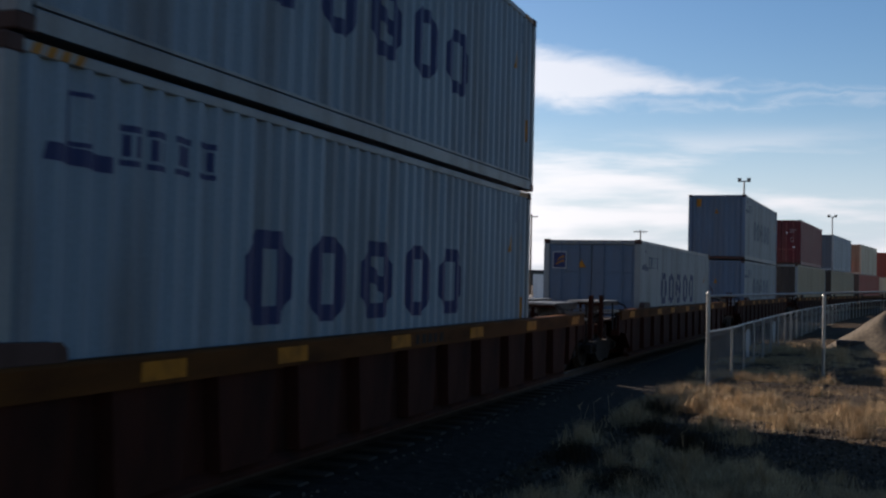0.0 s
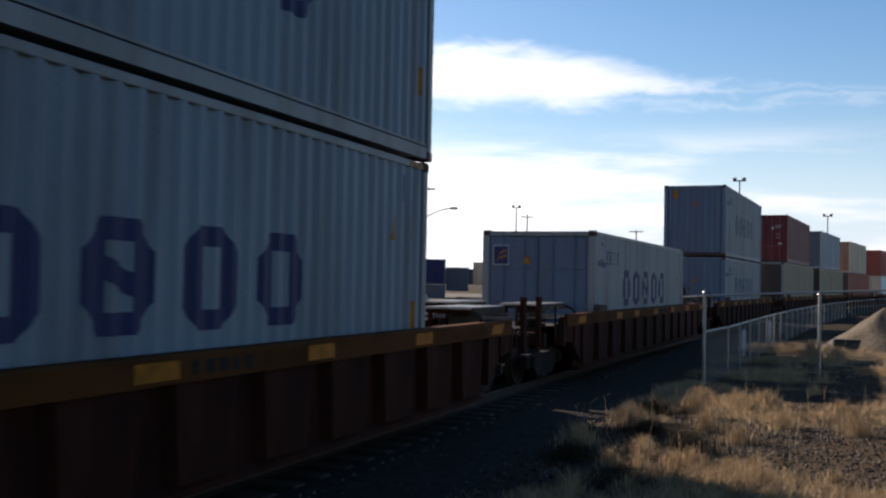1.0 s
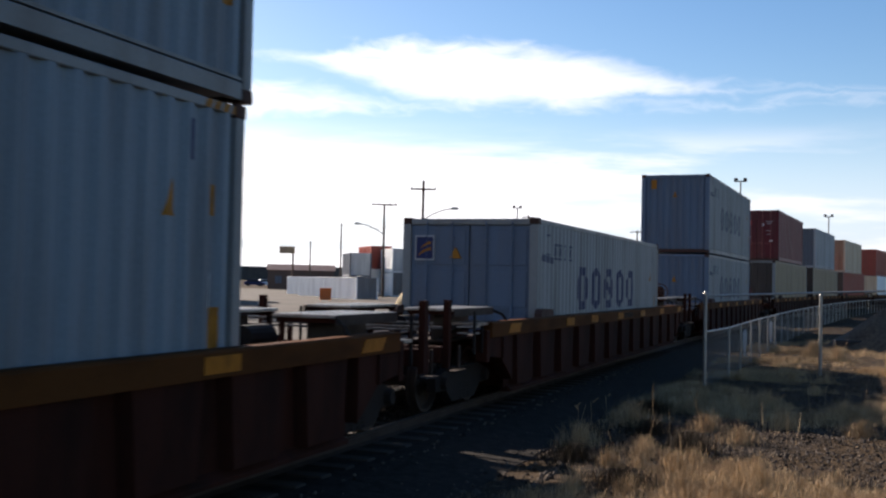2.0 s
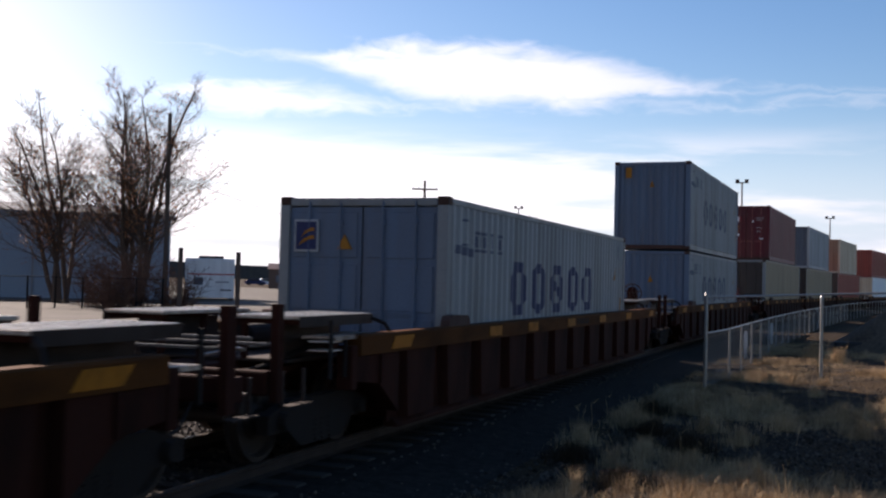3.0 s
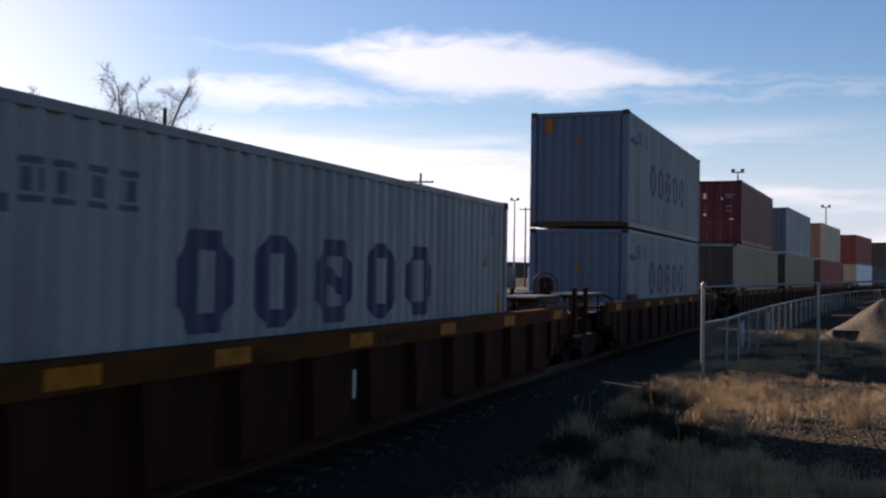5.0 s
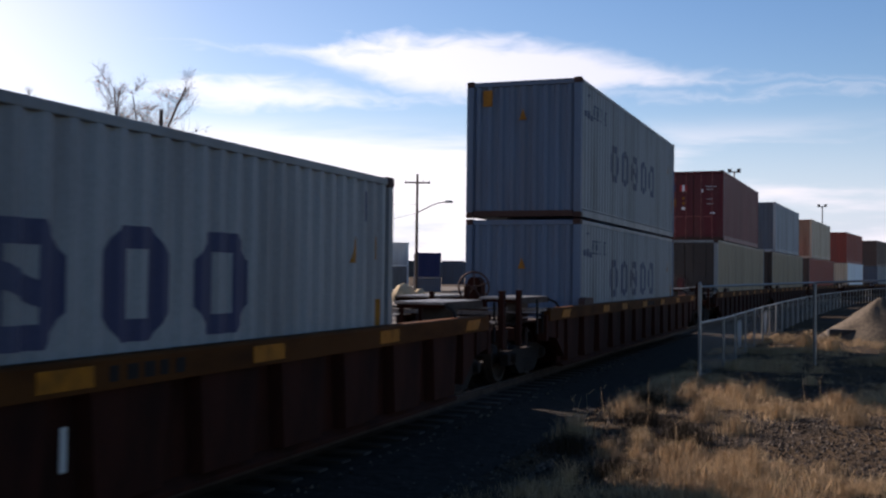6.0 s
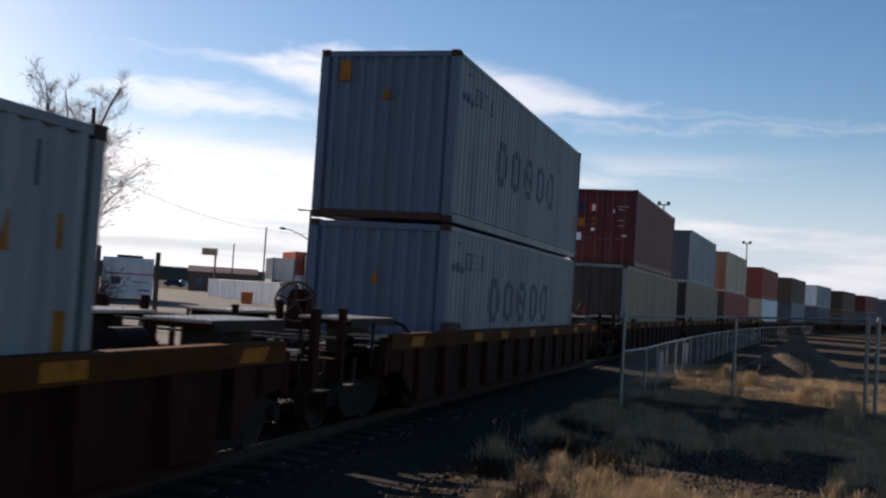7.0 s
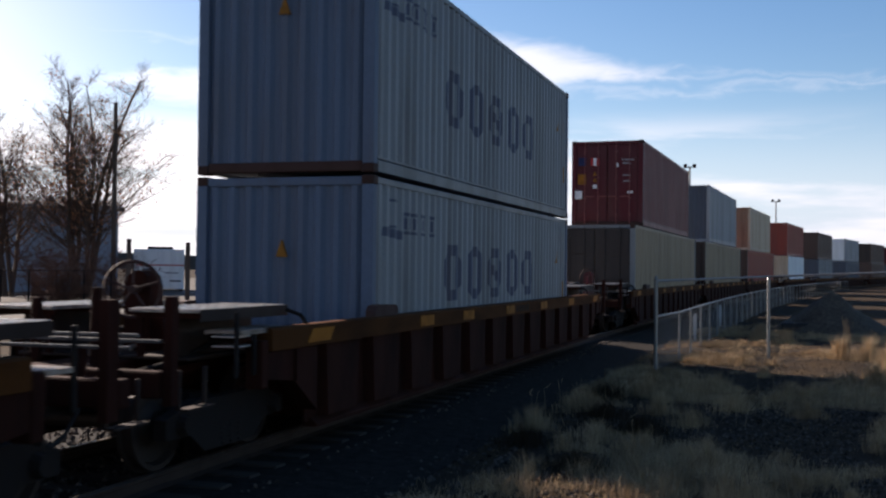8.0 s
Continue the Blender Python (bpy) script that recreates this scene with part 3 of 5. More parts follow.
A_MID, B_MID, C_MID, D_MID = 11.40, 33.48, 55.56, 79.45
GREY = "grey corrugated forty-foot container with navy markings, on a well car"
aboard(container("grey-blue corrugated container with large navy shapes, sunk in a well car", marks=carrier_marks(2.9, 1.40), hazard=True), A_MID, FLOOR)
aboard(container("grey-blue corrugated container with navy shapes, stacked on another", marks=carrier_marks(2.9, 1.43), hazard=True), A_MID + 0.10, FLOOR + 2.93)
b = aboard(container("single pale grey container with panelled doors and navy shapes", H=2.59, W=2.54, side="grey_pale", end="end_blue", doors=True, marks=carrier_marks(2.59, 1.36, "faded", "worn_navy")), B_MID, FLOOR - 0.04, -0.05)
end_label(b, 2.59, 12.19, [("grey_mid", -0.84, 1.82, 0.37, 0.45, ""), ("navy", -0.84, 1.85, 0.32, 0.39, "top"), ("yellow", -0.25, 1.86, 0.22, 0.2, "tri")])
for k in range(2):
    part("painted_mark", Shape().prism([(-0.96 + 0.04 * k, 1.90 + 0.12 * k), (-0.80, 1.99 + 0.11 * k), (-0.71, 2.00 + 0.11 * k), (-0.72, 2.06 + 0.11 * k), (-0.88 + 0.03 * k, 2.00 + 0.11 * k)], 1, -6.095 - 0.028, -6.095 - 0.021), "yellow", b)
# unseen leading stack, added to shade the ground near the camera
UNSEEN_MID = A_MID - 22.2
aboard(container("unseen grey-blue container added in the leading car to shade the ground"), UNSEEN_MID, FLOOR)
aboard(container("unseen grey-blue container stacked on the leading car for its shade"), UNSEEN_MID, FLOOR + 2.93)
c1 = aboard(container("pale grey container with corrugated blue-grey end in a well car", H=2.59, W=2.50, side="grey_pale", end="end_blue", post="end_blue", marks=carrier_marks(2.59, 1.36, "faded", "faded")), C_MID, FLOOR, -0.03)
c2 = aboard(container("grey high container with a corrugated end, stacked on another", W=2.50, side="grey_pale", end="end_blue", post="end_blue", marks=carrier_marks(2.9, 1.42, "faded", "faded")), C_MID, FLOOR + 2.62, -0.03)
end_label(c1, 2.59, 12.19, [("yellow", 0.0, 1.55, 0.16, 0.22, "tri")])
end_label(c2, 2.9, 12.19, [("yellow", -0.78, 2.36, 0.20, 0.34, ""), ("yellow", 0.0, 2.05, 0.16, 0.22, "tri")])
LONG = dict(L=16.15, H=2.9, W=2.59, rail="olive")
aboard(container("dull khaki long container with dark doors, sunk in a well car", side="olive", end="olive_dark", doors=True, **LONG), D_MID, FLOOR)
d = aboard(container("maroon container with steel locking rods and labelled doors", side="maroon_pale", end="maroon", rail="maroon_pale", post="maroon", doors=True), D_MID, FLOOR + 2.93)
end_label(d, 2.9, 12.19, [("navy", -0.86, 2.05, 0.26, 0.28, ""), ("label_white", -0.42, 2.05, 0.10, 0.26, ""), ("red", -0.52, 2.05, 0.09, 0.26, ""), ("red", -0.32, 2.05, 0.08, 0.26, ""), ("yellow", -0.86, 1.42, 0.28, 0.34, ""), ("yellow", -0.42, 1.72, 0.14, 0.14, "tri"), ("yellow", -0.42, 1.50, 0.14, 0.14, "tri"), ("label_white", -0.42, 1.28, 0.13, 0.12, ""), ("label_white", -0.98, 0.92, 0.24, 0.28, ""),
                          ("label_white", 0.78, 1.10, 0.18, 0.07, ""), ("rag", 0.70, 2.22, 0.42, 0.035, ""), ("rag", 0.66, 2.10, 0.28, 0.035, ""), ("rag", 0.66, 1.7, 0.26, 0.03, ""), ("rag", 0.66, 1.5, 0.24, 0.03, ""), ("label_white", 0.34, 2.0, 0.09, 0.12, "")])
FAR = [(99.2, "slate and pale", ("olive", "olive_dark"), ("grey_mid", "slate")),
       (119.0, "cream", ("brick", "brown"), ("cream", "rust_end")),
       (143.0, "orange-red", ("white", "cream"), ("brick", "brick")),
       (167.0, "dark brown", ("grey_pale", "slate"), ("brown", "brown")),
       (191.0, "pale grey", ("slate", "slate"), ("grey_mid", "white")),
       (215.0, "dark brown", ("brown", "brown"), ("brown", "olive_dark")),
       (238.0, "faded maroon", ("slate", "slate"), ("maroon_pale", "maroon")),
       (261.0, "slate grey", ("grey_pale", "slate"), ("slate", "slate")),
       (284.0, "dark brown", ("brown", "brown"), ("brown", "brown")),
       (307.0, "pale grey", ("brown", "brown"), ("grey_pale", "slate"))]
FAR_MIDS = [f[0] for f in FAR]
for mid, word, low, up in FAR:
    aboard(container("long corrugated container sunk in a well car further back", side=low[0], end=low[1], rail=low[0], post=low[1], cast=low[1], L=16.15 if mid < 130 else 12.19, H=2.9, W=2.59), mid, FLOOR)
    aboard(container(word + " corrugated container stacked on another", side=up[0], end=up[1], rail=up[0], post=up[0], cast=up[0], L=12.19), mid, FLOOR + 2.93)



# ---------------------------------------------------------------- well cars
def well_car(label):
    """A railway well car, its well's middle at the origin, on the ground's level; y along it."""
    car = thing("well_car", label, "railway wagon", "well cars of the train")
    wl, half, xs = 8.15, 11.1, 1.46
    for x in (-1, 1):
        part("top_chord", Shape().prism([(x * 1.29, 1.19), (x * xs, 1.19), (x * xs, 1.39), (x * (xs - 0.02), 1.41), (x * 1.29, 1.41)], 1, -wl - 1.1, wl + 1.1), "chord", car, "ochre brown top beam with flaking paint")
        part("side_sheet", Shape().box(x * 1.28 - 0.012, x * 1.28 + 0.012, -wl, wl, 0.36, 1.19), "car", car)
        part("bottom_chord", Shape().prism([(x * 1.20, 0.30), (x * 1.38, 0.30), (x * 1.38, 0.34), (x * 1.30, 0.40), (x * 1.20, 0.40)], 1, -wl + 0.1, wl - 0.1), "car", car)
        rib0 = None
        n = 12
        for k in range(n):
            y = -wl + 0.72 + k * (2 * wl - 1.44) / (n - 1)
            if rib0 is None:
                s = Shape()
                pts = [(-0.50, 1.188), (0.50, 1.188), (0.42, 0.405), (-0.42, 0.405)]
                s.v = [(x * 1.42, a * 0.93, z) for a, z in pts] + [(x * 1.295, a, z) for a, z in pts]
                s.f = [(0, 1, 2, 3), (4, 7, 6, 5)] + [(i, i + 4, (i + 1) % 4 + 4, (i + 1) % 4) for i in range(4)]
                rib0 = part("side_rib", s, "car", car)
                rib0.location = (0, y, 0)
            else:
                twin(rib0, 0, y - rib0.location.y)
        for k, y in enumerate((-8.12, -4.65, -2.67, -0.1, 2.6, 5.4, 8.48)):
            x0, x1 = sorted((x * (xs + 0.001), x * (xs + 0.006)))
            lean = 0.06 if abs(y) > 8 else 0.0
            part("reflector", Shape().prism([(y - 0.28 - lean, 1.225), (y + 0.28 - lean, 1.225), (y + 0.28 + lean, 1.365), (y - 0.28 + lean, 1.365)], 0, x0, x1), "reflect", car, "faded yellow reflective patch")
    for k, w in enumerate((0.10, 0.13, 0.13, 0.10, 0.12)):
        part("stencil_bar", Shape().box(xs + 0.001, xs + 0.004, 0.35 + 0.2 * k, 0.35 + 0.2 * k + w, 1.24, 1.35), "truck", car)
    part("well_floor", Shape().box(-1.2, 1.2, -7.5, 7.5, 0.33, 0.38), "car", car)
    for e in (-1, 1):
        def yy(a, b):
            return (e * a, e * b) if e > 0 else (e * b, e * a)
        # bulkhead, short sloped side brackets and the open end over the bogie
        part("bulkhead", Shape().box(-1.26, 1.26, *yy(7.46, 7.54), 0.385, 1.15), "car", car)
        bar_y, post_y, tread_z = (10.55, 10.20, 1.30) if e > 0 else (10.98, 10.90, 1.41)
        p0, p1, post_w = (8.12, 9.84, 0.07) if e > 0 else (8.36, 10.08, 0.05)
        for x in (-1, 1):
            part("end_bracket", Shape().prism([(e * wl, 0.50), (e * (wl + 0.55), 0.86), (e * (wl + 1.12), 0.92), (e * (wl + 1.12), 1.18), (e * wl, 1.18)], 0, x * 1.25, x * 1.43), "car", car)
            part("end_post_plate", Shape().box(*sorted((x * 1.26, x * 1.44)), *yy(wl + 1.13, wl + 1.27), 0.84, 1.30, 0.01), "car", car)
            part("bracket_rib", Shape().box(*sorted((x * 1.431, x * 1.462)), *yy(wl + 0.50, wl + 0.56), 0.86, 1.18), "car", car)
            if e < 0:
                part("container_guide", Shape().prism([(e * 5.62, 1.41), (e * 5.64, 1.50), (e * 5.70, 1.54), (e * 6.22, 1.555), (e * 6.36, 1.54), (e * 6.42, 1.48), (e * 6.43, 1.41)], 0, x * 1.27, x * 1.40), "rust_post", car, "dark steel locating bracket")
            # raised crossover platform of perforated plate on legs
            w0, w1 = sorted((x * 0.42, x * 1.16))
            part("platform", Shape().box(w0, w1, *yy(p0, p1), 1.575, 1.612, 0.006), "worn", car, "worn bright steel crossover platform")
            part("platform_edge", Shape().box(*sorted((x * 1.161, x * 1.176)), *yy(p0, p1), 1.50, 1.608), "rail", car)
            # dark plate added to hide the bright lot seen under the platform
            part("platform_web", Shape().box(x * 0.80 - 0.012, x * 0.80 + 0.012, *yy(p0 + 0.1, p1 - 0.1), 1.166, 1.524), "rail", car)
            gr = Shape()
            for k in range(18):
                for j in range(7):
                    xx = w0 + (w1 - w0) * (j + 0.35 + 0.3 * (k % 2)) / 7
                    y = e * (p0 + 0.05 + k * 0.095)
                    gr.box(xx - 0.04, xx + 0.04, y - 0.018, y + 0.018, 1.6115, 1.6155)
            tagged(part("walkway_tread", gr, "tread", car, "bright raised tread bars"), kind="stuff")
            for y in (p0 + 0.08, p0 + 0.86, p1 - 0.08):
                part("platform_leg", Shape().box(x * 0.50 - 0.025, x * 0.50 + 0.025, *yy(y - 0.03, y + 0.03), 1.166, 1.524), "car", car)
                part("platform_bearer", Shape().box(w0 + 0.02, w1 - 0.02, *yy(y - 0.025, y + 0.025), 1.525, 1.574), "car", car)
            part("platform_stay", Shape().pipe([(x * 1.17, e * (p0 + 0.03), 1.56), (x * 1.30, e * (p0 - 0.06), 1.50), (x * 1.36, e * (p0 - 0.09), 1.40)], 0.022), "truck", car)
            # perforated side step with two rungs hung below it
            st = Shape()
            v0, v1 = sorted((x * 1.02, x * 1.40))
            for k in range(14):
                y = e * (8.72 + k * 0.078)
                st.box(v0, v1, y - 0.022, y + 0.022, tread_z - 0.03, tread_z)
            for vv in (v0, v1 - 0.02):
                st.box(vv, vv + 0.02, *yy(8.70, 9.76), tread_z - 0.04, tread_z - 0.004)
            tagged(part("step_tread", st, "worn", car, "worn bright step grating"), kind="stuff")
            part("step_hanger", Shape().box(*sorted((x * 1.36, x * 1.39)), *yy(9.78, 9.82), 0.98, 1.58).box(*sorted((x * 1.36, x * 1.39)), *yy(9.44, 9.48), 0.98, tread_z - 0.041), "truck", car)
            if e < 0:
                for z in (1.36, 1.27):
                    part("rung", Shape().box(*sorted((x * 1.10, x * 1.355)), *yy(9.485, 9.775), z - 0.018, z, 0.004), "tread", car, "bright worn rung")
            part("side_step", Shape().box(*sorted((x * 1.30, x * 1.335)), *yy(10.24, 10.27), 0.80, 1.125).box(*sorted((x * 1.30, x * 1.335)), *yy(10.66, 10.69), 0.80, 1.125).box(*sorted((x * 1.30, x * 1.42)), *yy(10.24, 10.69), 0.79, 0.805), "rail", car, "steel stirrup step")
            part("corner_post", Shape().prism([(x * 1.34, e * post_y - post_w), (x * 1.42, e * post_y - post_w), (x * 1.42, e * post_y + post_w), (x * 1.34, e * post_y + post_w)], 2, 0.86, 1.75), "car", car)
            part("air_pipe", Shape().pipe([(x * 0.95, e * 7.6, 1.30), (x * 0.95, e * 9.3, 1.30), (x * 0.75, e * 9.8, 1.12), (x * 0.5, e * 10.4, 1.0)], 0.024), "truck", car)
            part("diagonal_brace", Shape().prism([(e * 8.2, 1.12), (e * 8.4, 1.12), (e * 10.25, 1.02), (e * 10.25, 0.90)], 0, x * 0.60, x * 0.70), "car", car)
        part("centre_sill", Shape().box(-0.33, 0.33, *yy(7.54, half - 0.35), 0.78, 1.12, 0.02), "car", car)
        part("deck_plate", Shape().box(-0.95, 0.95, *yy(7.55, 9.9), 1.125, 1.165, 0.01), "rail", car)
        part("end_sill", Shape().box(-1.33, 1.33, *yy(bar_y - 0.14, bar_y + 0.02), 0.92, 1.14, 0.015), "car", car)
        # slim cross rails carried by the corner posts
        for z, dy in ((1.385, 0.0), (1.475, 0.10)) if e > 0 else ((1.40, 0.0),):
            part("cross_rail", Shape().box(-1.34, 1.34, *yy(bar_y + dy - 0.02, bar_y + dy + 0.02), z - 0.03, z, 0.004), "grate", car, "worn steel cross rail")
        for x in (-0.9, 0.9):
            part("rail_stay", Shape().box(x - 0.03, x + 0.03, *yy(bar_y - 0.02, bar_y + 0.03), 1.12, 1.368), "car", car)
        part("brake_cylinder", Shape().tube((-0.12, e * 8.4, 1.32), (-0.12, e * 9.0, 1.32), 0.14, sides=14).tube((-0.12, e * 9.0, 1.32), (-0.12, e * 9.35, 1.28), 0.03), "truck", car)
        part("cylinder_saddle", Shape().box(-0.22, -0.02, *yy(8.5, 8.9), 1.166, 1.22), "truck", car)
        part("brake_rod", Shape().pipe([(0.18, e * 7.6, 1.22), (0.18, e * 9.4, 1.24), (0.10, e * 10.2, 1.18)], 0.018), "worn", car)
        part("uncoupling_lever", Shape().pipe([(1.32, e * (half - 0.40), 0.98), (0.4, e * (half - 0.40), 0.94), (0.2, e * (half - 0.2), 0.84)], 0.014), "worn", car)
        k = Shape().prism([(-0.12, e * (half - 0.62)), (0.12, e * (half - 0.62)), (0.12, e * (half - 0.28)), (0.20, e * (half - 0.10)), (0.16, e * (half + 0.05)), (0.02, e * (half + 0.04)), (0.0, e * (half - 0.12)), (-0.16, e * (half - 0.02)), (-0.20, e * (half - 0.16)), (-0.12, e * (half - 0.28))], 2, 0.72, 0.98)
        part("coupler", k, "truck", car)
        part("air_hose", Shape().pipe([(0.3, e * (half - 0.5), 0.78), (0.33, e * (half - 0.25), 0.55), (0.3, e * (half - 0.02), 0.45)], 0.022), "black", car)
        # bogie
        bogie = part("bogie", Shape().box(-0.75, 0.75, -0.2, 0.2, 0.5, 0.78, 0.03), "truck", car)
        bogie.location = (0, 8.98 if e > 0 else -9.33, 0)
        for x in (-1, 1):
            out = [(-1.12, 0.66), (-0.62, 0.78), (0.62, 0.78), (1.12, 0.66), (1.12, 0.48), (0.72, 0.48), (0.46, 0.30), (-0.46, 0.30), (-0.72, 0.48), (-1.12, 0.48)]
            part("side_frame", Shape().prism(out, 0, x * 0.93, x * 1.06), "truck", bogie)
            for q in (-0.16, 0, 0.16):
                part("spring", Shape().pipe([(x * 0.995 + 0.07 * math.cos(0.7 * k), q + 0.07 * math.sin(0.7 * k), 0.33 + 0.0055 * k) for k in range(37)], 0.015, 5), "truck", bogie)
            for q in (-1, 1):
                part("axle_box", Shape().tube((x * 1.02, q * 0.86, RAIL_TOP + 0.42), (x * 1.14, q * 0.86, RAIL_TOP + 0.42), 0.11, 0.08, 10), "truck", bogie)
        for q in (-1, 1):
            s = Shape()
            for x in (-1, 1):
                prof = [(0.70, 0.10), (0.70, 0.36), (0.685, 0.40), (0.685, 0.445), (0.715, 0.445), (0.72, 0.42), (0.82, 0.415), (0.82, 0.37), (0.76, 0.34), (0.74, 0.2), (0.80, 0.12), (0.80, 0.06)]
                s.lathe([(x * a, r) for a, r in prof], 28)
                s.box(x * 0.77 - 0.02, x * 0.77 + 0.02, 0.14, 0.30, -0.03, 0.03)
            s.tube((-0.9, 0, 0), (0.9, 0, 0), 0.075, sides=12)
            ws = part("wheelset", s, "wheel", bogie, "worn steel wheels on an axle")
            ws.location = (0, q * 0.86, RAIL_TOP + 0.42)
    return car


def brake_stand(car, y=-9.48, x=0.10, mat="car"):
    """An upright brake gear housing with a hand wheel, and the posts beside it."""
    h = part("brake_housing", Shape().prism([(x - 0.15, 1.15), (x + 0.15, 1.15), (x + 0.14, 1.80), (x + 0.11, 1.90), (x + 0.05, 1.95), (x - 0.05, 1.95), (x - 0.11, 1.90), (x - 0.14, 1.80)], 1, y, y + 0.24), mat, car)
    hub, turn = Vector((x + 0.06, y - 0.16, 1.77)), radians(-20)
    s = Shape().ring(hub, (math.sin(turn), math.cos(turn), 0), 0.27, 0.018, 28, 8)
    for k in range(5):
        a = 2 * math.pi * k / 5 + 0.3
        s.tube(hub, hub + Vector((0.27 * math.cos(a) * math.cos(turn), -0.27 * math.cos(a) * math.sin(turn), 0.27 * math.sin(a))), 0.013, sides=6)
    s.tube(hub - Vector((0, 0.03, 0)), hub + Vector((-0.05, 0.2, 0)), 0.04)
    part("brake_wheel", s, "rust_post", car, "round spoked hand-brake wheel")
    for xx, yy, top in ((x + 0.19, y - 0.90, 1.80), (x - 0.45, y - 0.90, 1.70)):
        part("post", Shape().box(xx - 0.04, xx + 0.04, yy - 0.04, yy + 0.04, 0.95, top, 0.008), mat, car)


car_b = well_car("rust-brown well car with a worn ochre top beam and ribbed sides")
CARS = [(car_b, B_MID)]
# one of these copies carries the unseen stack added for shade
for mid in (A_MID, C_MID, D_MID, UNSEEN_MID, *FAR_MIDS):
    CARS.append((copy_thing(car_b, pose(0, 0, 0)), mid))
brake_stand(CARS[2][0])
brake_stand(CARS[3][0], mat="maroon")
# a rib edge catching the sun, put in as a pale grey strip
part("tag_strip", Shape().box(1.2925, 1.299, 0.06, 0.13, 0.66, 0.96), "grey_light", car_b, "pale grey strip painted as a sunlit rib edge")
for ob, mid in CARS:
    aboard(ob, mid, 0)


# ---------------------------------------------------------------- beyond the track
def polar(az, dist, z=0.0):
    """A place by its bearing from the standpoint, degrees left of the track's line, and its distance."""
    return Vector((-dist * math.sin(radians(az)), dist * math.cos(radians(az)), z))


def facing(az, dist, turn=0.0, z=0.0):
    p = polar(az, dist, z)
    return pose(p.x, p.y, p.z, 0, 0, az + turn)


def shoot(s, p, d, length, r, steps, rng, bend, sides, up=0.0):
    """A bent, tapering rod; returns its points with their directions."""
    out, q, dirn = [], Vector(p), Vector(d).normalized()
    for k in range(steps):
        dirn = (dirn + Vector((rng.uniform(-1, 1), rng.uniform(-1, 1), rng.uniform(-1, 1))) * bend + Vector((0, 0, up))).normalized()
        e = q + dirn * (length / steps)
        s.tube(q, e, r * (1 - 0.8 * k / steps), r * (1 - 0.8 * (k + 1) / steps), sides, caps=False)
        q = e
        out.append((q.copy(), dirn.copy(), (k + 1) / steps))
    return out


def bare_tree(az, dist, height, seed, leaves, label, stems=4, spread=0.46):
    """Several stems, limbs, branches and twigs within an uneven round crown."""
    rng = random.Random(seed)
    t = thing("tree", label, "tree")
    s, tips = Shape(), []

    def sideways(d, amount):
        w = Vector((rng.uniform(-1, 1), rng.uniform(-1, 1), rng.uniform(-0.35, 0.55))).normalized()
        return (d + w * amount).normalized()

    def within(q):
        r = math.hypot(q.x, q.y) / (0.41 * height)
        v = (q.z - 0.54 * height) / (0.46 * height)
        return r * r + v * v < 1.0 + 0.45 * noise.noise(q * 0.55 + Vector((seed, 0, 0)))

    for n in range(stems):
        a = 2.4 * n + rng.uniform(-0.3, 0.3)
        lean = spread * (0.10 + 1.0 * ((n * 0.618) % 1.0))
        top = height * rng.uniform(0.80, 0.95) / math.sqrt(1 + lean * lean)
        for q, d, f in shoot(s, (0.3 * math.cos(a), 0.3 * math.sin(a), -0.2), (lean * math.cos(a), lean * math.sin(a), 1), top, 0.16, 12, rng, 0.12, 8):
            if f < 0.18:
                continue
            for _ in range(3 if f < 0.75 else 1):
                bl = height * (0.40 * (1 - f) + 0.08) * rng.uniform(0.7, 1.2)
                for q2, d2, f2 in shoot(s, q, sideways(d, 1.25), bl, 0.055 * (1.25 - f), 6, rng, 0.20, 4, 0.05):
                    if not within(q2):
                        break
                    for _ in range(3):
                        for q3, d3, f3 in shoot(s, q2, sideways(d2, 0.95), min(bl, 0.26 * height) * rng.uniform(0.22, 0.42), 0.011, 2, rng, 0.26, 3, 0.06):
                            tips.append(q3)
                            for _ in range(2):
                                shoot(s, q3, sideways(d3, 0.9), rng.uniform(0.25, 0.6), 0.007, 1, rng, 0.2, 3)
    part("trunk", s, "bark", t, "several dark stems and bare limbs")
    lv = Shape()
    for p in tips:
        cluster = noise.noise(p * 0.6 + Vector((0, 0, seed))) + 0.5 * max(0.0, 0.75 - p.z / height)
        for _ in range(rng.randint(0, leaves) if cluster > 0.05 else 0):
            c = p + Vector((rng.gauss(0, 0.12), rng.gauss(0, 0.12), rng.gauss(-0.05, 0.12)))
            u = Vector((rng.uniform(-1, 1), rng.uniform(-1, 1), rng.uniform(-1, 1))).normalized()
            w = u.orthogonal().normalized()
            k = rng.uniform(0.035, 0.08)
            lv.poly([c - u * k, c + w * k * 0.6, c + u * k, c - w * k * 0.6])
    part("crown", lv, "leaf", t, "thin brown withered leaves")
    t.matrix_basis = facing(az, dist)
    return t


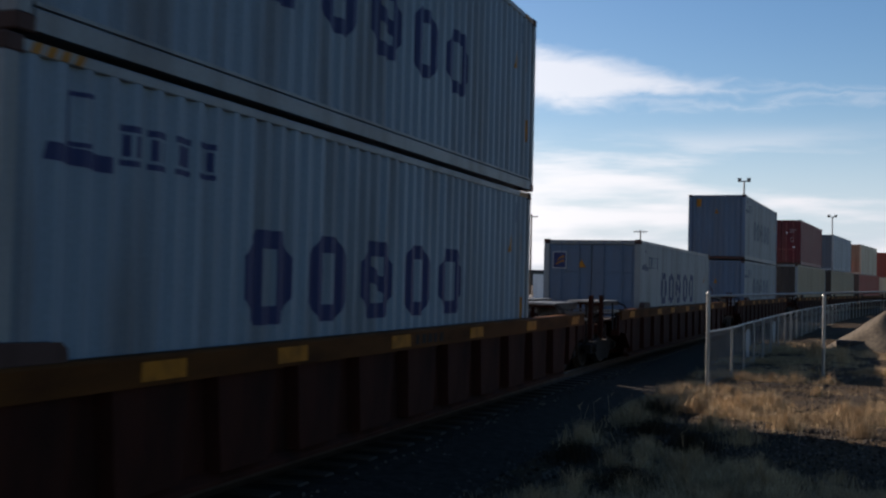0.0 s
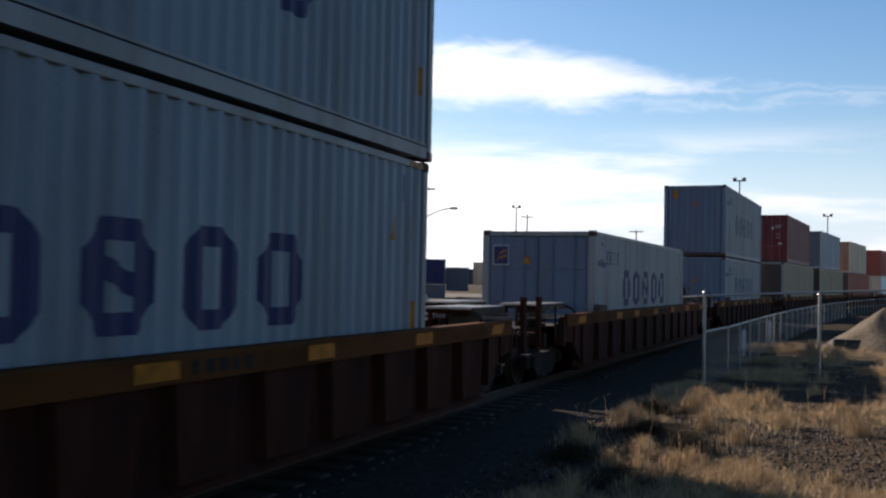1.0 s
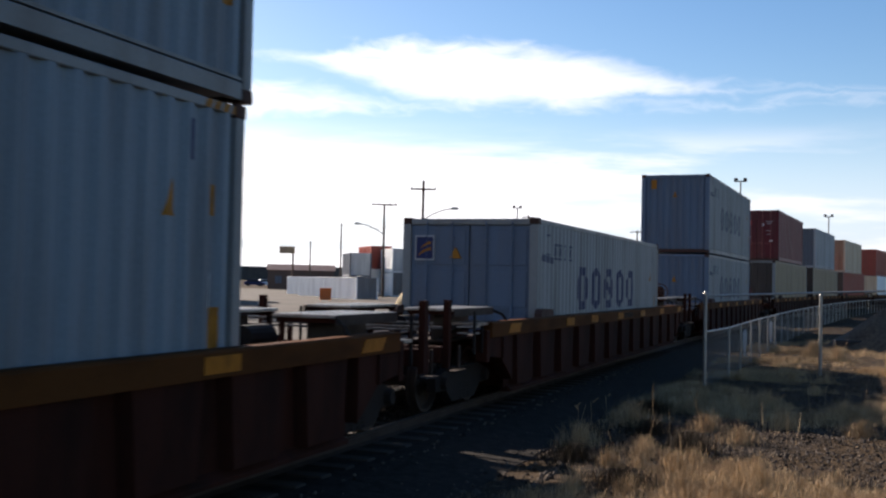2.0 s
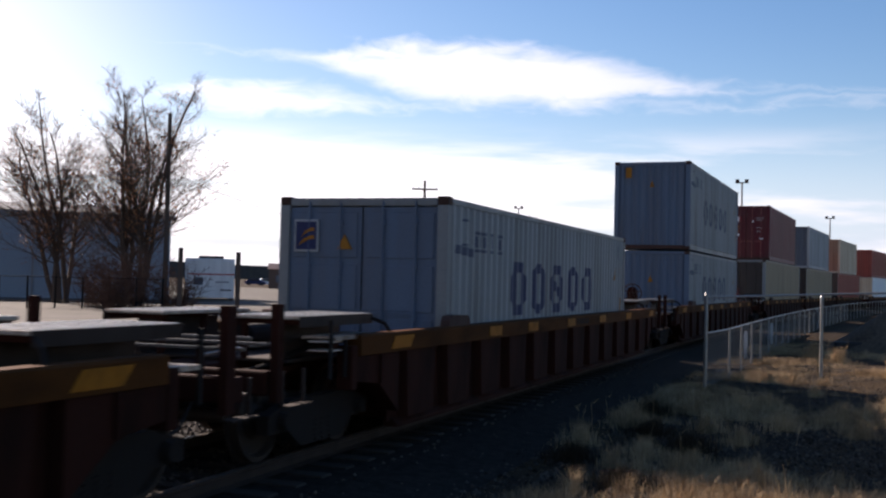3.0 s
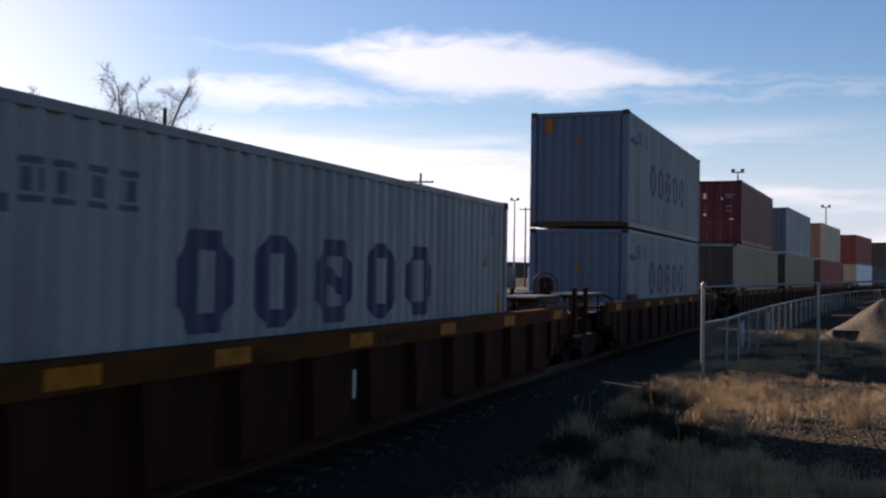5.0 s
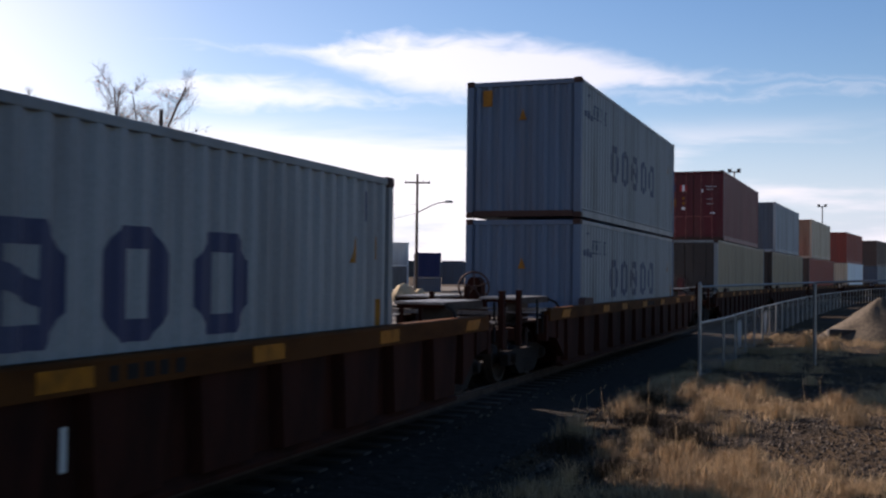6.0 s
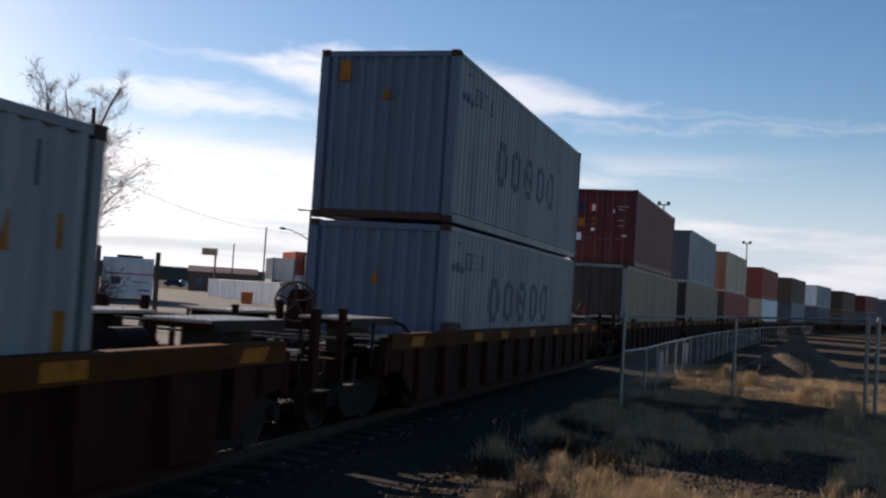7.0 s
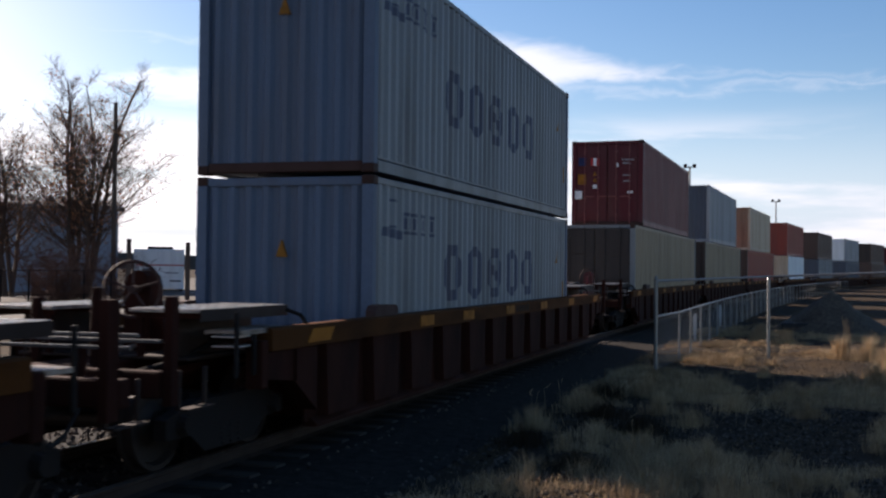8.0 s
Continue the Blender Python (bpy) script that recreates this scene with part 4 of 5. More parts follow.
def shrub(az, dist, height, width, seed):
    rng = random.Random(seed)
    s = Shape()
    for _ in range(46):
        a = rng.uniform(0, 6.283)
        r = width * 0.25 * math.sqrt(rng.random())
        for q, d, f in shoot(s, (r * math.cos(a), r * math.sin(a), -0.1), (rng.uniform(-0.6, 0.6), rng.uniform(-0.6, 0.6), 1), height * rng.uniform(0.55, 1.0), 0.022, 5, rng, 0.2, 4):
            for _ in range(4):
                shoot(s, q, (d + Vector((rng.uniform(-1, 1), rng.uniform(-1, 1), rng.uniform(-0.8, 0.4)))).normalized(), height * rng.uniform(0.12, 0.3), 0.014, 2, rng, 0.25, 3, -0.05)
    t = single("shrub", s, "twig", "tangled reddish-brown leafless shrub at the foot of the trees", "shrub", "shrubs below the trees")
    t.matrix_basis = facing(az, dist)


def utility_pole(az, dist, height, arms, label, lamp=0.0, r=0.15):
    t = thing("utility_pole", label, "utility pole", "poles along the yard")
    part("pole", Shape().tube((0, 0, -0.3), (0, 0, height), r, r * 0.7, 10), "wood", t)
    for z, w in arms:
        part("cross_arm", Shape().box(-w, w, -0.16, -0.06, height - z - 0.07, height - z + 0.07, 0.01), "wood", t)
        for x in (-0.9, -0.45, 0.45, 0.9):
            part("insulator", Shape().tube((x * w, -0.11, height - z + 0.07), (x * w, -0.11, height - z + 0.26), 0.05, 0.035, 6), "label_white", t)
    if lamp:
        n = 8
        pts = [(lamp * 2.6 * (k / n), 0, height * 0.68 + 1.0 * math.sin(math.pi / 2 * k / n)) for k in range(n + 1)]
        part("lamp_arm", Shape().pipe(pts, 0.05), "steel", t)
        x = lamp * 2.7
        part("lamp_head", Shape().prism([(x - 0.35, 0.02), (x - 0.2, 0.14), (x + 0.25, 0.12), (x + 0.4, 0.0), (x + 0.2, -0.08), (x - 0.25, -0.08)], 1, -0.16, 0.16), "steel", t).location = (0, 0, height * 0.68 + 1.0)
    t.matrix_basis = facing(az, dist)
    return t


def yard_light(az, dist, height, label):
    t = thing("yard_light", label, "light mast", "light masts of the yard")
    part("mast", Shape().tube((0, 0, -0.3), (0, 0, height), 0.13, 0.08, 10), "steel", t)
    part("cross_arm", Shape().box(-0.6, 0.6, -0.05, 0.05, height - 0.05, height + 0.06, 0.01), "truck", t)
    for x in (-0.42, 0.42):
        part("floodlight", Shape().prism([(x - 0.15, height + 0.05), (x + 0.12, height + 0.05), (x + 0.19, height + 0.28), (x - 0.19, height + 0.28)], 1, -0.3, 0.1), "truck", t)
    t.matrix_basis = facing(az, dist)


bare_tree(35.4, 64, 13.9, 23, 4, "leafless many-stemmed tree with a few brown leaves", 7, 0.30)
bare_tree(38.9, 66, 12.8, 8, 3, "leafless spreading tree beside the pale shed", 5, 0.34)
for k, (az, d0, h, w) in enumerate(((33.2, 58, 2.4, 2.6), (35.4, 60, 3.6, 4.2), (37.2, 60, 3.4, 3.6), (36.4, 57, 2.6, 3.0))):
    shrub(az, d0, h, w, 40 + k)
utility_pole(33.9, 61, 10.8, [], "bare timber pole standing before the tree")
utility_pole(20.55, 92, 10.5, [(0.75, 1.1)], "timber utility pole with a cross arm and lamp bracket", lamp=1)
utility_pole(22.6, 110, 9.7, [(0.1, 1.3)], "timber utility pole with a top cross arm and lamp bracket", lamp=-1)
utility_pole(24.85, 112, 7.7, [], "slim bare timber pole", r=0.10)
utility_pole(26.45, 118, 6.0, [], "slim bare timber pole", r=0.09)
utility_pole(14.95, 170, 12.6, [(0.4, 1.0)], "distant timber pole with a cross arm")
utility_pole(9.25, 180, 10.9, [(0.3, 1.1)], "distant timber pole with a cross arm")
yard_light(15.54, 140, 11.6, "steel mast with a bar of floodlights")
yard_light(4.06, 105, 11.9, "steel mast with a bar of floodlights")
yard_light(-0.22, 150, 11.4, "steel mast with a bar of floodlights")


def wire(name, a, b, sag, r=0.018):
    n = 14
    pts = [Vector(a).lerp(Vector(b), k / n) - Vector((0, 0, sag * 4 * (k / n) * (1 - k / n))) for k in range(n + 1)]
    single(name, Shape().pipe(pts, r, 4), "wire", "dark overhead wire slung between poles", "cable", "overhead wires")


wire("overhead_wire", polar(33.9, 61, 7.6), polar(24.85, 112, 7.5), 0.6)
wire("overhead_wire", polar(24.85, 112, 7.5), polar(20.55, 92, 7.2), 0.5)
wire("overhead_wire", polar(33.9, 61, 7.8), polar(50, 60, 6.6), 0.6)
wire("overhead_wire", polar(22.6, 110, 9.7), polar(20.55, 92, 8.0), 0.4)


def shed():
    t = thing("shed", "long pale blue sheet-clad shed with a low grey roof", "building")
    part("wall", Shape().box(-12, 12, 0, 12, -0.2, 5.9), "shed", t)
    part("roof", Shape().prism([(-0.4, 5.8), (12.4, 5.8), (12.4, 6.0), (6, 6.9), (-0.4, 6.05)], 0, -12.3, 12.3), "roof", t)
    for x in (-9, -3, 3, 9):
        part("downpipe", Shape().box(x - 0.06, x + 0.06, -0.1, -0.002, 0, 5.8), "roof", t)
    part("door", Shape().box(-7.2, -6.2, -0.05, -0.002, 0, 2.1), "roof", t)
    t.matrix_basis = facing(42.5, 78, -4)


shed()
pad = single("yard", Shape().prism([(-160, 26), (-11.5, 26), (-11.5, 60), (-22, 150), (-160, 150)], 2, -0.3, 0.16), "lot", "pale gravel lot beyond the railway", "yard", kind="structure")


def yard_fence():
    t = thing("yard_fence", "dark wire fence with slim posts before the shed", "fence")
    ends = [polar(34.0 + 1.3 * k, 57) for k in range(11)]
    for p in ends:
        part("post", Shape().tube((p.x, p.y, -0.3), (p.x, p.y, 1.75), 0.045, sides=6), "truck", t)
    for z in (0.5, 1.7):
        part("rail", Shape().pipe([p + Vector((0, 0, z)) for p in ends], 0.02, 5), "truck", t)


yard_fence()


def white_trailer():
    t = thing("parked_trailer", "white box trailer with a red band, parked beyond the track", "trailer")
    part("body", Shape().box(-1.85, 1.7, 0, 6, 0.30, 3.2, 0.04), "white", t)
    part("red_band", Shape().box(-1.7, 1.7, -0.012, -0.002, 2.0, 2.09), "red", t)
    part("roof_unit", Shape().box(-0.9, 0.9, 0.6, 2.2, 3.2, 3.4, 0.03), "truck", t)
    part("window", Shape().box(-1.2, -0.55, -0.014, -0.002, 1.25, 1.8), "slate", t)
    part("sign_bar", Shape().box(0.35, 1.3, -0.012, -0.002, 1.45, 1.52), "slate", t)
    part("sign_bar", Shape().box(0.7, 1.5, -0.012, -0.002, 0.85, 0.95), "black", t)
    for x in (-1, 1):
        for y in (1.0, 4.6):
            part("wheel", Shape().tube((x * 1.35, y, 0.4), (x * 1.62, y, 0.4), 0.45, sides=16), "black", t)
    t.matrix_basis = facing(31.6, 81)


white_trailer()
for az, d0, h in ((33.15, 40, 2.95), (30.22, 40, 2.85)):
    single("fence_post", Shape().box(-0.085, 0.085, -0.085, 0.085, -0.3, h, 0.015), "wood", "thick dark timber post", "post", "timber posts").matrix_basis = facing(az, d0)

# billboard
bb = thing("billboard", "small dark billboard on a single post", "billboard")
part("panel", Shape().box(-1.0, 0.75, -0.1, 0.1, 4.75, 5.55, 0.02), "olive", bb)
part("post", Shape().tube((0.55, 0.22, -0.2), (0.55, 0.22, 5.5), 0.11), "wood", bb)
bb.matrix_basis = facing(27.6, 125)

lb = thing("low_building", "long low dark brown building across the lot", "building")
part("wall", Shape().box(-5, 5, 0, 6, -0.2, 3.1), "brown", lb)
part("roof", Shape().prism([(-0.3, 3.1), (6.3, 3.1), (3, 4.0)], 0, -5.2, 5.2), "brown", lb)
for x in (-3.4, -1.2, 1.4, 3.6):
    part("window", Shape().box(x - 0.5, x + 0.5, -0.03, -0.002, 1.1, 2.2), "slate", lb)
lb.matrix_basis = facing(26.9, 165)


def parked_car(az, dist, turn, mat, label):
    t = thing("car", label, "car", "cars parked on the lot")
    part("body", Shape().prism([(-2.2, 0.3), (2.2, 0.3), (2.25, 0.7), (1.3, 0.9), (0.7, 1.42), (-1.1, 1.45), (-1.8, 0.95), (-2.2, 0.9)], 1, -0.85, 0.85), mat, t)
    for y in (-0.86, 0.855):
        part("side_window", Shape().prism([(-1.5, 0.95), (1.05, 0.95), (0.6, 1.34), (-1.0, 1.36)], 1, y, y + 0.006), "black", t)
        for x in (-1.35, 1.35):
            part("wheel", Shape().tube((x, y - 0.05, 0.33), (x, y + 0.05, 0.33), 0.32, sides=14), "black", t)
    t.matrix_basis = facing(az, dist, turn, 0.0)


parked_car(28.75, 235, 10, "white", "white car parked on the gravel lot")
parked_car(28.2, 240, 0, "grey_light", "silver car parked on the gravel lot")
parked_car(29.3, 232, -8, "navy", "dark blue car parked on the gravel lot")

# containers standing in the yard
YARD = [(24.3, 100, -0.42, 35, "white", "rail_grey", 5.3), (25.75, 112, -0.42, 35, "white", "brown", 5.3), (26.45, 122, -0.42, 35, "white", "brick", 5.3), (24.0, 121, 2.3, 8, "slate", "grey_light", 6.06), (24.0, 121, -0.3, 8, "slate", "slate", 6.06),
        (23.05, 124, 3.2, 14, "brick", "brick", 6.06), (23.05, 124, 0.6, 14, "white", "white", 6.06), (21.9, 119, 0.2, 14, "white", "rail_grey", 6.06), (21.9, 119, 2.8, 14, "white", "grey_light", 6.06), (19.98, 112, 1.6, 4, "slate", "navy", 6.06), (19.98, 112, -1.0, 4, "slate", "slate", 6.06),
        (18.6, 120, 0.9, 0, "slate", "slate", 6.06), (17.2, 126, 1.6, 0, "cream", "cream", 6.06), (16.0, 126, 0.4, 0, "slate", "slate", 6.06), (14.2, 120, 0.3, 0, "white", "white", 6.06), (12.9, 122, 0.0, 0, "brick", "orange", 6.06)]
for az, dist, z, turn, sd, en, ln in YARD:
    o = container("plain corrugated container standing in the yard", L=ln, H=2.59, side=sd, end=en, rail=sd, post=sd, cast=sd, group="containers in the yard")
    o.matrix_basis = facing(az, dist, turn, z - 0.05)
box = thing("skip", "orange painted steel bin in the yard", "bin")
part("body", Shape().prism([(-0.45, -0.1), (0.45, -0.1), (0.5, 1.15), (-0.5, 1.15)], 1, 0, 1.0), "orange", box)
box.matrix_basis = facing(25.6, 92)


def heap(name, label, mat, az, dist, rx, ry, h, seed, cat, steep=1.6):
    n, k = 36, 14
    s = Shape()
    s.v.append((0, 0, h))
    for j in range(1, k + 1):
        for i in range(n):
            a = 2 * math.pi * i / n
            t = j / k
            q = 1 + 0.14 * noise.noise(Vector((2 * math.cos(a) + seed, 2 * math.sin(a), t * 2)))
            z = h * max(0.0, 1 - t ** steep) * (1 + 0.12 * noise.noise(Vector((seed + 3 * t * math.cos(a), 3 * t * math.sin(a), 7)))) - 0.12 * t
            s.v.append((rx * t * q * math.cos(a), ry * t * q * math.sin(a), z))
    s.f = [(0, 1 + i, 1 + (i + 1) % n) for i in range(n)]
    s.f += [(1 + j * n + i, 1 + (j + 1) * n + i, 1 + (j + 1) * n + (i + 1) % n, 1 + j * n + (i + 1) % n) for j in range(k - 1) for i in range(n)]
    ob = single(name, s, mat, label, cat)
    for p in ob.data.polygons:
        p.use_smooth = True
    ob.matrix_basis = facing(az, dist)
    return ob


heap("mound", "grey gravel mound behind the fence", "mound", -2.85, 38.2, 2.15, 1.9, 1.39, 2.0, "heap", 1.0)
heap("spoil_mound", "straw-coloured mound of spoil in the yard", "hay", 21.2, 72, 1.0, 0.9, 1.30, 5.0, "heap", 3.2)
heap("spoil_mound", "straw-coloured mound of spoil in the yard", "hay", 20.35, 73, 0.75, 0.7, 1.0, 9.0, "heap", 2.8)
slab = single("concrete_block", Shape().box(-0.42, 0.42, -0.2, 0.2, 0.0, 0.22, 0.03), "black", "dark block lying at the foot of the gravel heap", "block")
slab.matrix_basis = facing(-1.15, 37.2, 8, 0.14)


def far_rise():
    s = Shape()
    n = 120
    for i in range(n + 1):
        az = -60 + 140 * i / n
        h = 9.0 + 3.0 * noise.noise(Vector((az * 0.09, 0, 2))) + 1.2 * noise.noise(Vector((az * 0.6, 3, 0)))
        p, q = polar(az, 620), polar(az, 700)
        s.v += [(p.x, p.y, -1), (p.x, p.y, h), (q.x, q.y, h * 1.1), (q.x, q.y, -1)]
    s.f = [(4 * i + j, 4 * i + 4 + j, 4 * i + 5 + j, 4 * i + 1 + j) for i in range(n) for j in range(3)]
    single("backdrop", s, "hills", "low dark wooded rise along the horizon", "backdrop", kind="structure")


far_rise()


# ---------------------------------------------------------------- fence
def chain_link(a, b, h, along=None):
    """Crossing wires between two feet on the ground."""
    s = Shape()
    a, b = Vector(a), Vector(b)
    length = (b - a).length
    d = (b - a) / length
    side = Vector((-d.y, d.x, 0))
    w, pitch = 0.005, 0.065
    n = int((length + h) / pitch)
    for k in range(n):
        for up in (1, -1):
            t0 = k * pitch - (h if up > 0 else 0)
            p0, z0, p1, z1 = t0, 0.0, t0 + h, h
            if up < 0:
                z0, z1 = h, 0.0
                p0, p1 = t0 - h, t0
                p0, p1 = p0, p1
            if p0 < 0:
                z0 += (z1 - z0) * (0 - p0) / (p1 - p0)
                p0 = 0
            if p1 > length:
                if p0 >= length:
                    continue
                z1 = z0 + (z1 - z0) * (length - p0) / (p1 - p0)
                p1 = length
            if p1 <= p0:
                continue
            off = side * (0.004 * up)
            A, B = a + d * p0 + off + Vector((0, 0, z0)), a + d * p1 + off + Vector((0, 0, z1))
            q = Vector((0, 0, w))
            s.poly([A - q, B - q, B + q, A + q])
    return s


P1, P2, P3 = Vector((-2.22, 22.1, 0)), Vector((-0.05, 26.4, 0)), Vector((2.85, 25.6, 0))


def tall_frame():
    t = thing("tall_fence", "galvanised tall fence posts joined by a top rail", "fence")
    for p in (P1, P2):
        part("post", Shape().tube((p.x, p.y, -0.3), (p.x, p.y, 1.84), 0.038, sides=12), "steel", t)
        part("post_cap", Shape().tube((p.x, p.y, 1.84), (p.x, p.y, 1.90), 0.045, 0.015, 12), "steel", t)
    part("top_rail", Shape().pipe([P1 + Vector((0, 0, 1.80)), P2 + Vector((0, 0, 1.90)), P3 + Vector((0, 0, 2.04))], 0.024, 8), "steel", t)
    for dx in (-0.08, 0.14):
        part("post", Shape().tube((P3.x + dx, P3.y, -0.3), (P3.x + dx, P3.y, 2.1), 0.045, sides=12), "steel", t)
    for z in (0.25, 1.2, 2.0):
        part("brace", Shape().tube((P3.x - 0.08, P3.y, z), (P3.x + 0.14, P3.y, z), 0.02, sides=8), "steel", t)
    return t


tall_frame()


def low_fence():
    t = thing("chain_link_fence", "low galvanised chain-link fence following the railway", "fence")
    u0, u1, gap, h = 22.3, 130.0, 2.6, 1.08
    n = int((u1 - u0) / gap)
    feet = [P1] + [track(u0 + gap * k, HALF + 2.52).translation for k in range(1, n + 1)]
    for k, p in enumerate(feet):
        if k:
            part("post", Shape().tube((p.x, p.y, -0.2), (p.x, p.y, h + 0.03), 0.026, sides=8), "steel", t)
    part("top_rail", Shape().pipe([p + Vector((0, 0, h)) for p in feet], 0.021, 6), "steel", t)
    for k in range(0, 22):
        part("mesh_panel", chain_link(feet[k], feet[k + 1], h), "zinc", t)
    slats = Shape()
    for k in (2, 5):
        d = feet[k + 1] - feet[k]
        for i in range(7):
            p = feet[k] + d * (0.15 + 0.05 * i) + Vector((0.02, 0, 0))
            slats.box(p.x - 0.012, p.x + 0.012, p.y - 0.045, p.y + 0.045, 0.50 - 0.13 * (i % 3), 0.86 + 0.06 * (i % 2))
    part("caught_litter", slats, "rag", t, "pale rags caught in the mesh")


low_fence()


# ---------------------------------------------------------------- grass, weeds and stones
def clump(s, x, y, blades, spread, height, rng, width=0.003, wild=0.6):
    z = ground_z(x, y) - 0.015
    for _ in range(blades):
        a, r = rng.uniform(0, 6.2832), abs(rng.gauss(0, spread))
        px, py = x + r * math.cos(a), y + r * math.sin(a)
        h = height * rng.uniform(0.35, 1.15) * math.exp(-0.5 * (r / (1.6 * spread)) ** 2)
        lean = rng.uniform(0.1, 1.0) * wild * 1.5 * h
        la = rng.uniform(0, 6.2832)
        cl, sl = lean * math.cos(la), lean * math.sin(la)
        w = rng.uniform(0.6, 1.3) * width
        wa = rng.uniform(0, 3.1416)
        wx, wy = w * math.cos(wa), w * math.sin(wa)
        n = len(s.v)
        s.v += [(px - wx, py - wy, z), (px + wx, py + wy, z), (px + 0.3 * cl + wx * 0.8, py + 0.3 * sl + wy * 0.8, z + 0.62 * h), (px + 0.3 * cl - wx * 0.8, py + 0.3 * sl - wy * 0.8, z + 0.62 * h), (px + cl, py + sl, z + h)]
        s.f += [(n, n + 1, n + 2, n + 3), (n + 3, n + 2, n + 4)]


def from_track(x, y):
    return x + SIDE + HALF - max(y - BEND_FROM, 0) ** 2 / (2 * RADIUS)


def grow():
    rng = random.Random(4)
    straw, weeds = Shape(), Shape()
    for _ in range(30000):
        y = 8.5 + 34 * rng.random() ** 1.5
        x = rng.uniform(-3.6, 1.0 + 0.13 * y)
        if from_track(x, y) < 2.8:
            continue
        cover = noise.noise(Vector((x * 0.42, y * 0.36, 1.5))) + 0.55 * noise.noise(Vector((x * 1.4, y * 1.2, 6)))
        bias = 0.38 if 14.0 < y < 20 else (0.22 if y >= 20 else 0.14 - 0.20 * min(max((x - 0.5) / 0.9, 0), 1))
        dense = min(max((cover + bias + 0.10) / 0.55, 0.0), 1.0)
        if rng.random() > 0.04 + 0.80 * dense ** 1.9:
            continue
        h = (0.035 + 0.13 * dense) * rng.uniform(0.6, 1.3)
        clump(straw, x, y, rng.randint(8, 20), 0.11, h, rng, 0.0013 + 0.00010 * y)
    for x, y, h in ((-1.35, 12.4, 0.36), (-0.6, 11.2, 0.34), (-1.9, 17.6, 0.45), (-1.3, 18.4, 0.45), (0.3, 18.2, 0.42), (-2.6, 15.6, 0.5), (-0.3, 33.0, 0.7), (0.4, 32.0, 0.6), (-2.9, 13.6, 0.45), (1.6, 27.2, 0.8), (2.2, 27.0, 0.8), (2.4, 24.6, 0.8), (2.2, 22.5, 0.7), (1.8, 20.6, 0.6), (-0.9, 18.9, 0.45), (-0.2, 10.1, 0.3), (-1.0, 14.6, 0.36), (-1.5, 15.4, 0.38), (-0.5, 15.9, 0.40), (0.5, 15.6, 0.34), (-2.0, 13.0, 0.34)):
        clump(straw, x, y, 520, 0.19, h * 0.8, rng, 0.0013 + 0.00010 * y, 0.35)
        for _ in range(3):
            px, py, hh = x + rng.gauss(0, 0.25), y + rng.gauss(0, 0.25), h * rng.uniform(0.7, 1.15)
            straw.tube((px, py, 0), (px + rng.gauss(0, 0.07), py + rng.gauss(0, 0.07), hh), 0.0022, 0.0016, 3, False)
            straw.tube((px, py, hh * 0.96), (px + rng.gauss(0, 0.03), py, hh * 1.10), 0.0055, 0.002, 4, False)
    # many small bushy tufts, thickest where the cover is
    for _ in range(260):
        x, y = rng.uniform(-2.3, 3.2), rng.uniform(9.5, 25)
        if from_track(x, y) < 3.2 or noise.noise(Vector((x * 0.42, y * 0.36, 1.5))) + 0.25 < rng.uniform(-0.1, 0.5):
            continue
        clump(straw, x, y, 230, rng.uniform(0.07, 0.16), rng.uniform(0.14, 0.30), rng, 0.0012 + 0.00010 * y, 0.5)
    for _ in range(900):
        y = 8.5 + 22 * rng.random() ** 1.5
        x = rng.uniform(-3.5, 1.0 + 0.13 * y)
        if from_track(x, y) < 2.7:
            continue
        clump(weeds, x, y, rng.randint(8, 18), 0.13, rng.uniform(0.04, 0.12), rng, 0.003, 0.9)
    # low bushy dead weeds among the grass
    for x, y, h in ((-1.55, 13.6, 0.34), (-2.2, 14.8, 0.30), (-2.7, 12.2, 0.28), (-1.9, 10.9, 0.22), (-2.5, 17.2, 0.36)):
        clump(weeds, x, y, 700, 0.26, h, rng, 0.0032, 0.55)
    tagged(single("dry_grass", straw, "grass", "tufts of dry straw-yellow grass on the verge", "grass", kind="stuff"))
    tagged(single("weeds", weeds, "weed", "low grey-green weeds scattered on the verge", "weeds", kind="stuff"))
    stones = Shape()
    for k in range(34000):
        y = 5 + 22 * rng.random() ** 1.4 if k % 2 else rng.uniform(8.8, 17)
        x = rng.uniform(-4.5, 1.0 + 0.14 * y) if k % 2 else rng.uniform(-2.8, 0.6 + 0.12 * y)
        f = from_track(x, y)
        if f < 1.35:
            continue
        if f > 3.3 and noise.noise(Vector((x * 0.4, y * 0.4, 9))) < -0.22:
            continue
        r = 0.006 + 0.03 * rng.random() ** 2.5 * (1.35 if f < 3.3 else 1)
        z = ground_z(x, y) + (0.10 if f < 1.6 else max(0, 0.07 * (2.8 - f) / 1.2) if f < 2.8 else 0) + r * 0.2
        n = len(stones.v)
        a = rng.uniform(0, 6.28)
        ca, sa = math.cos(a), math.sin(a)
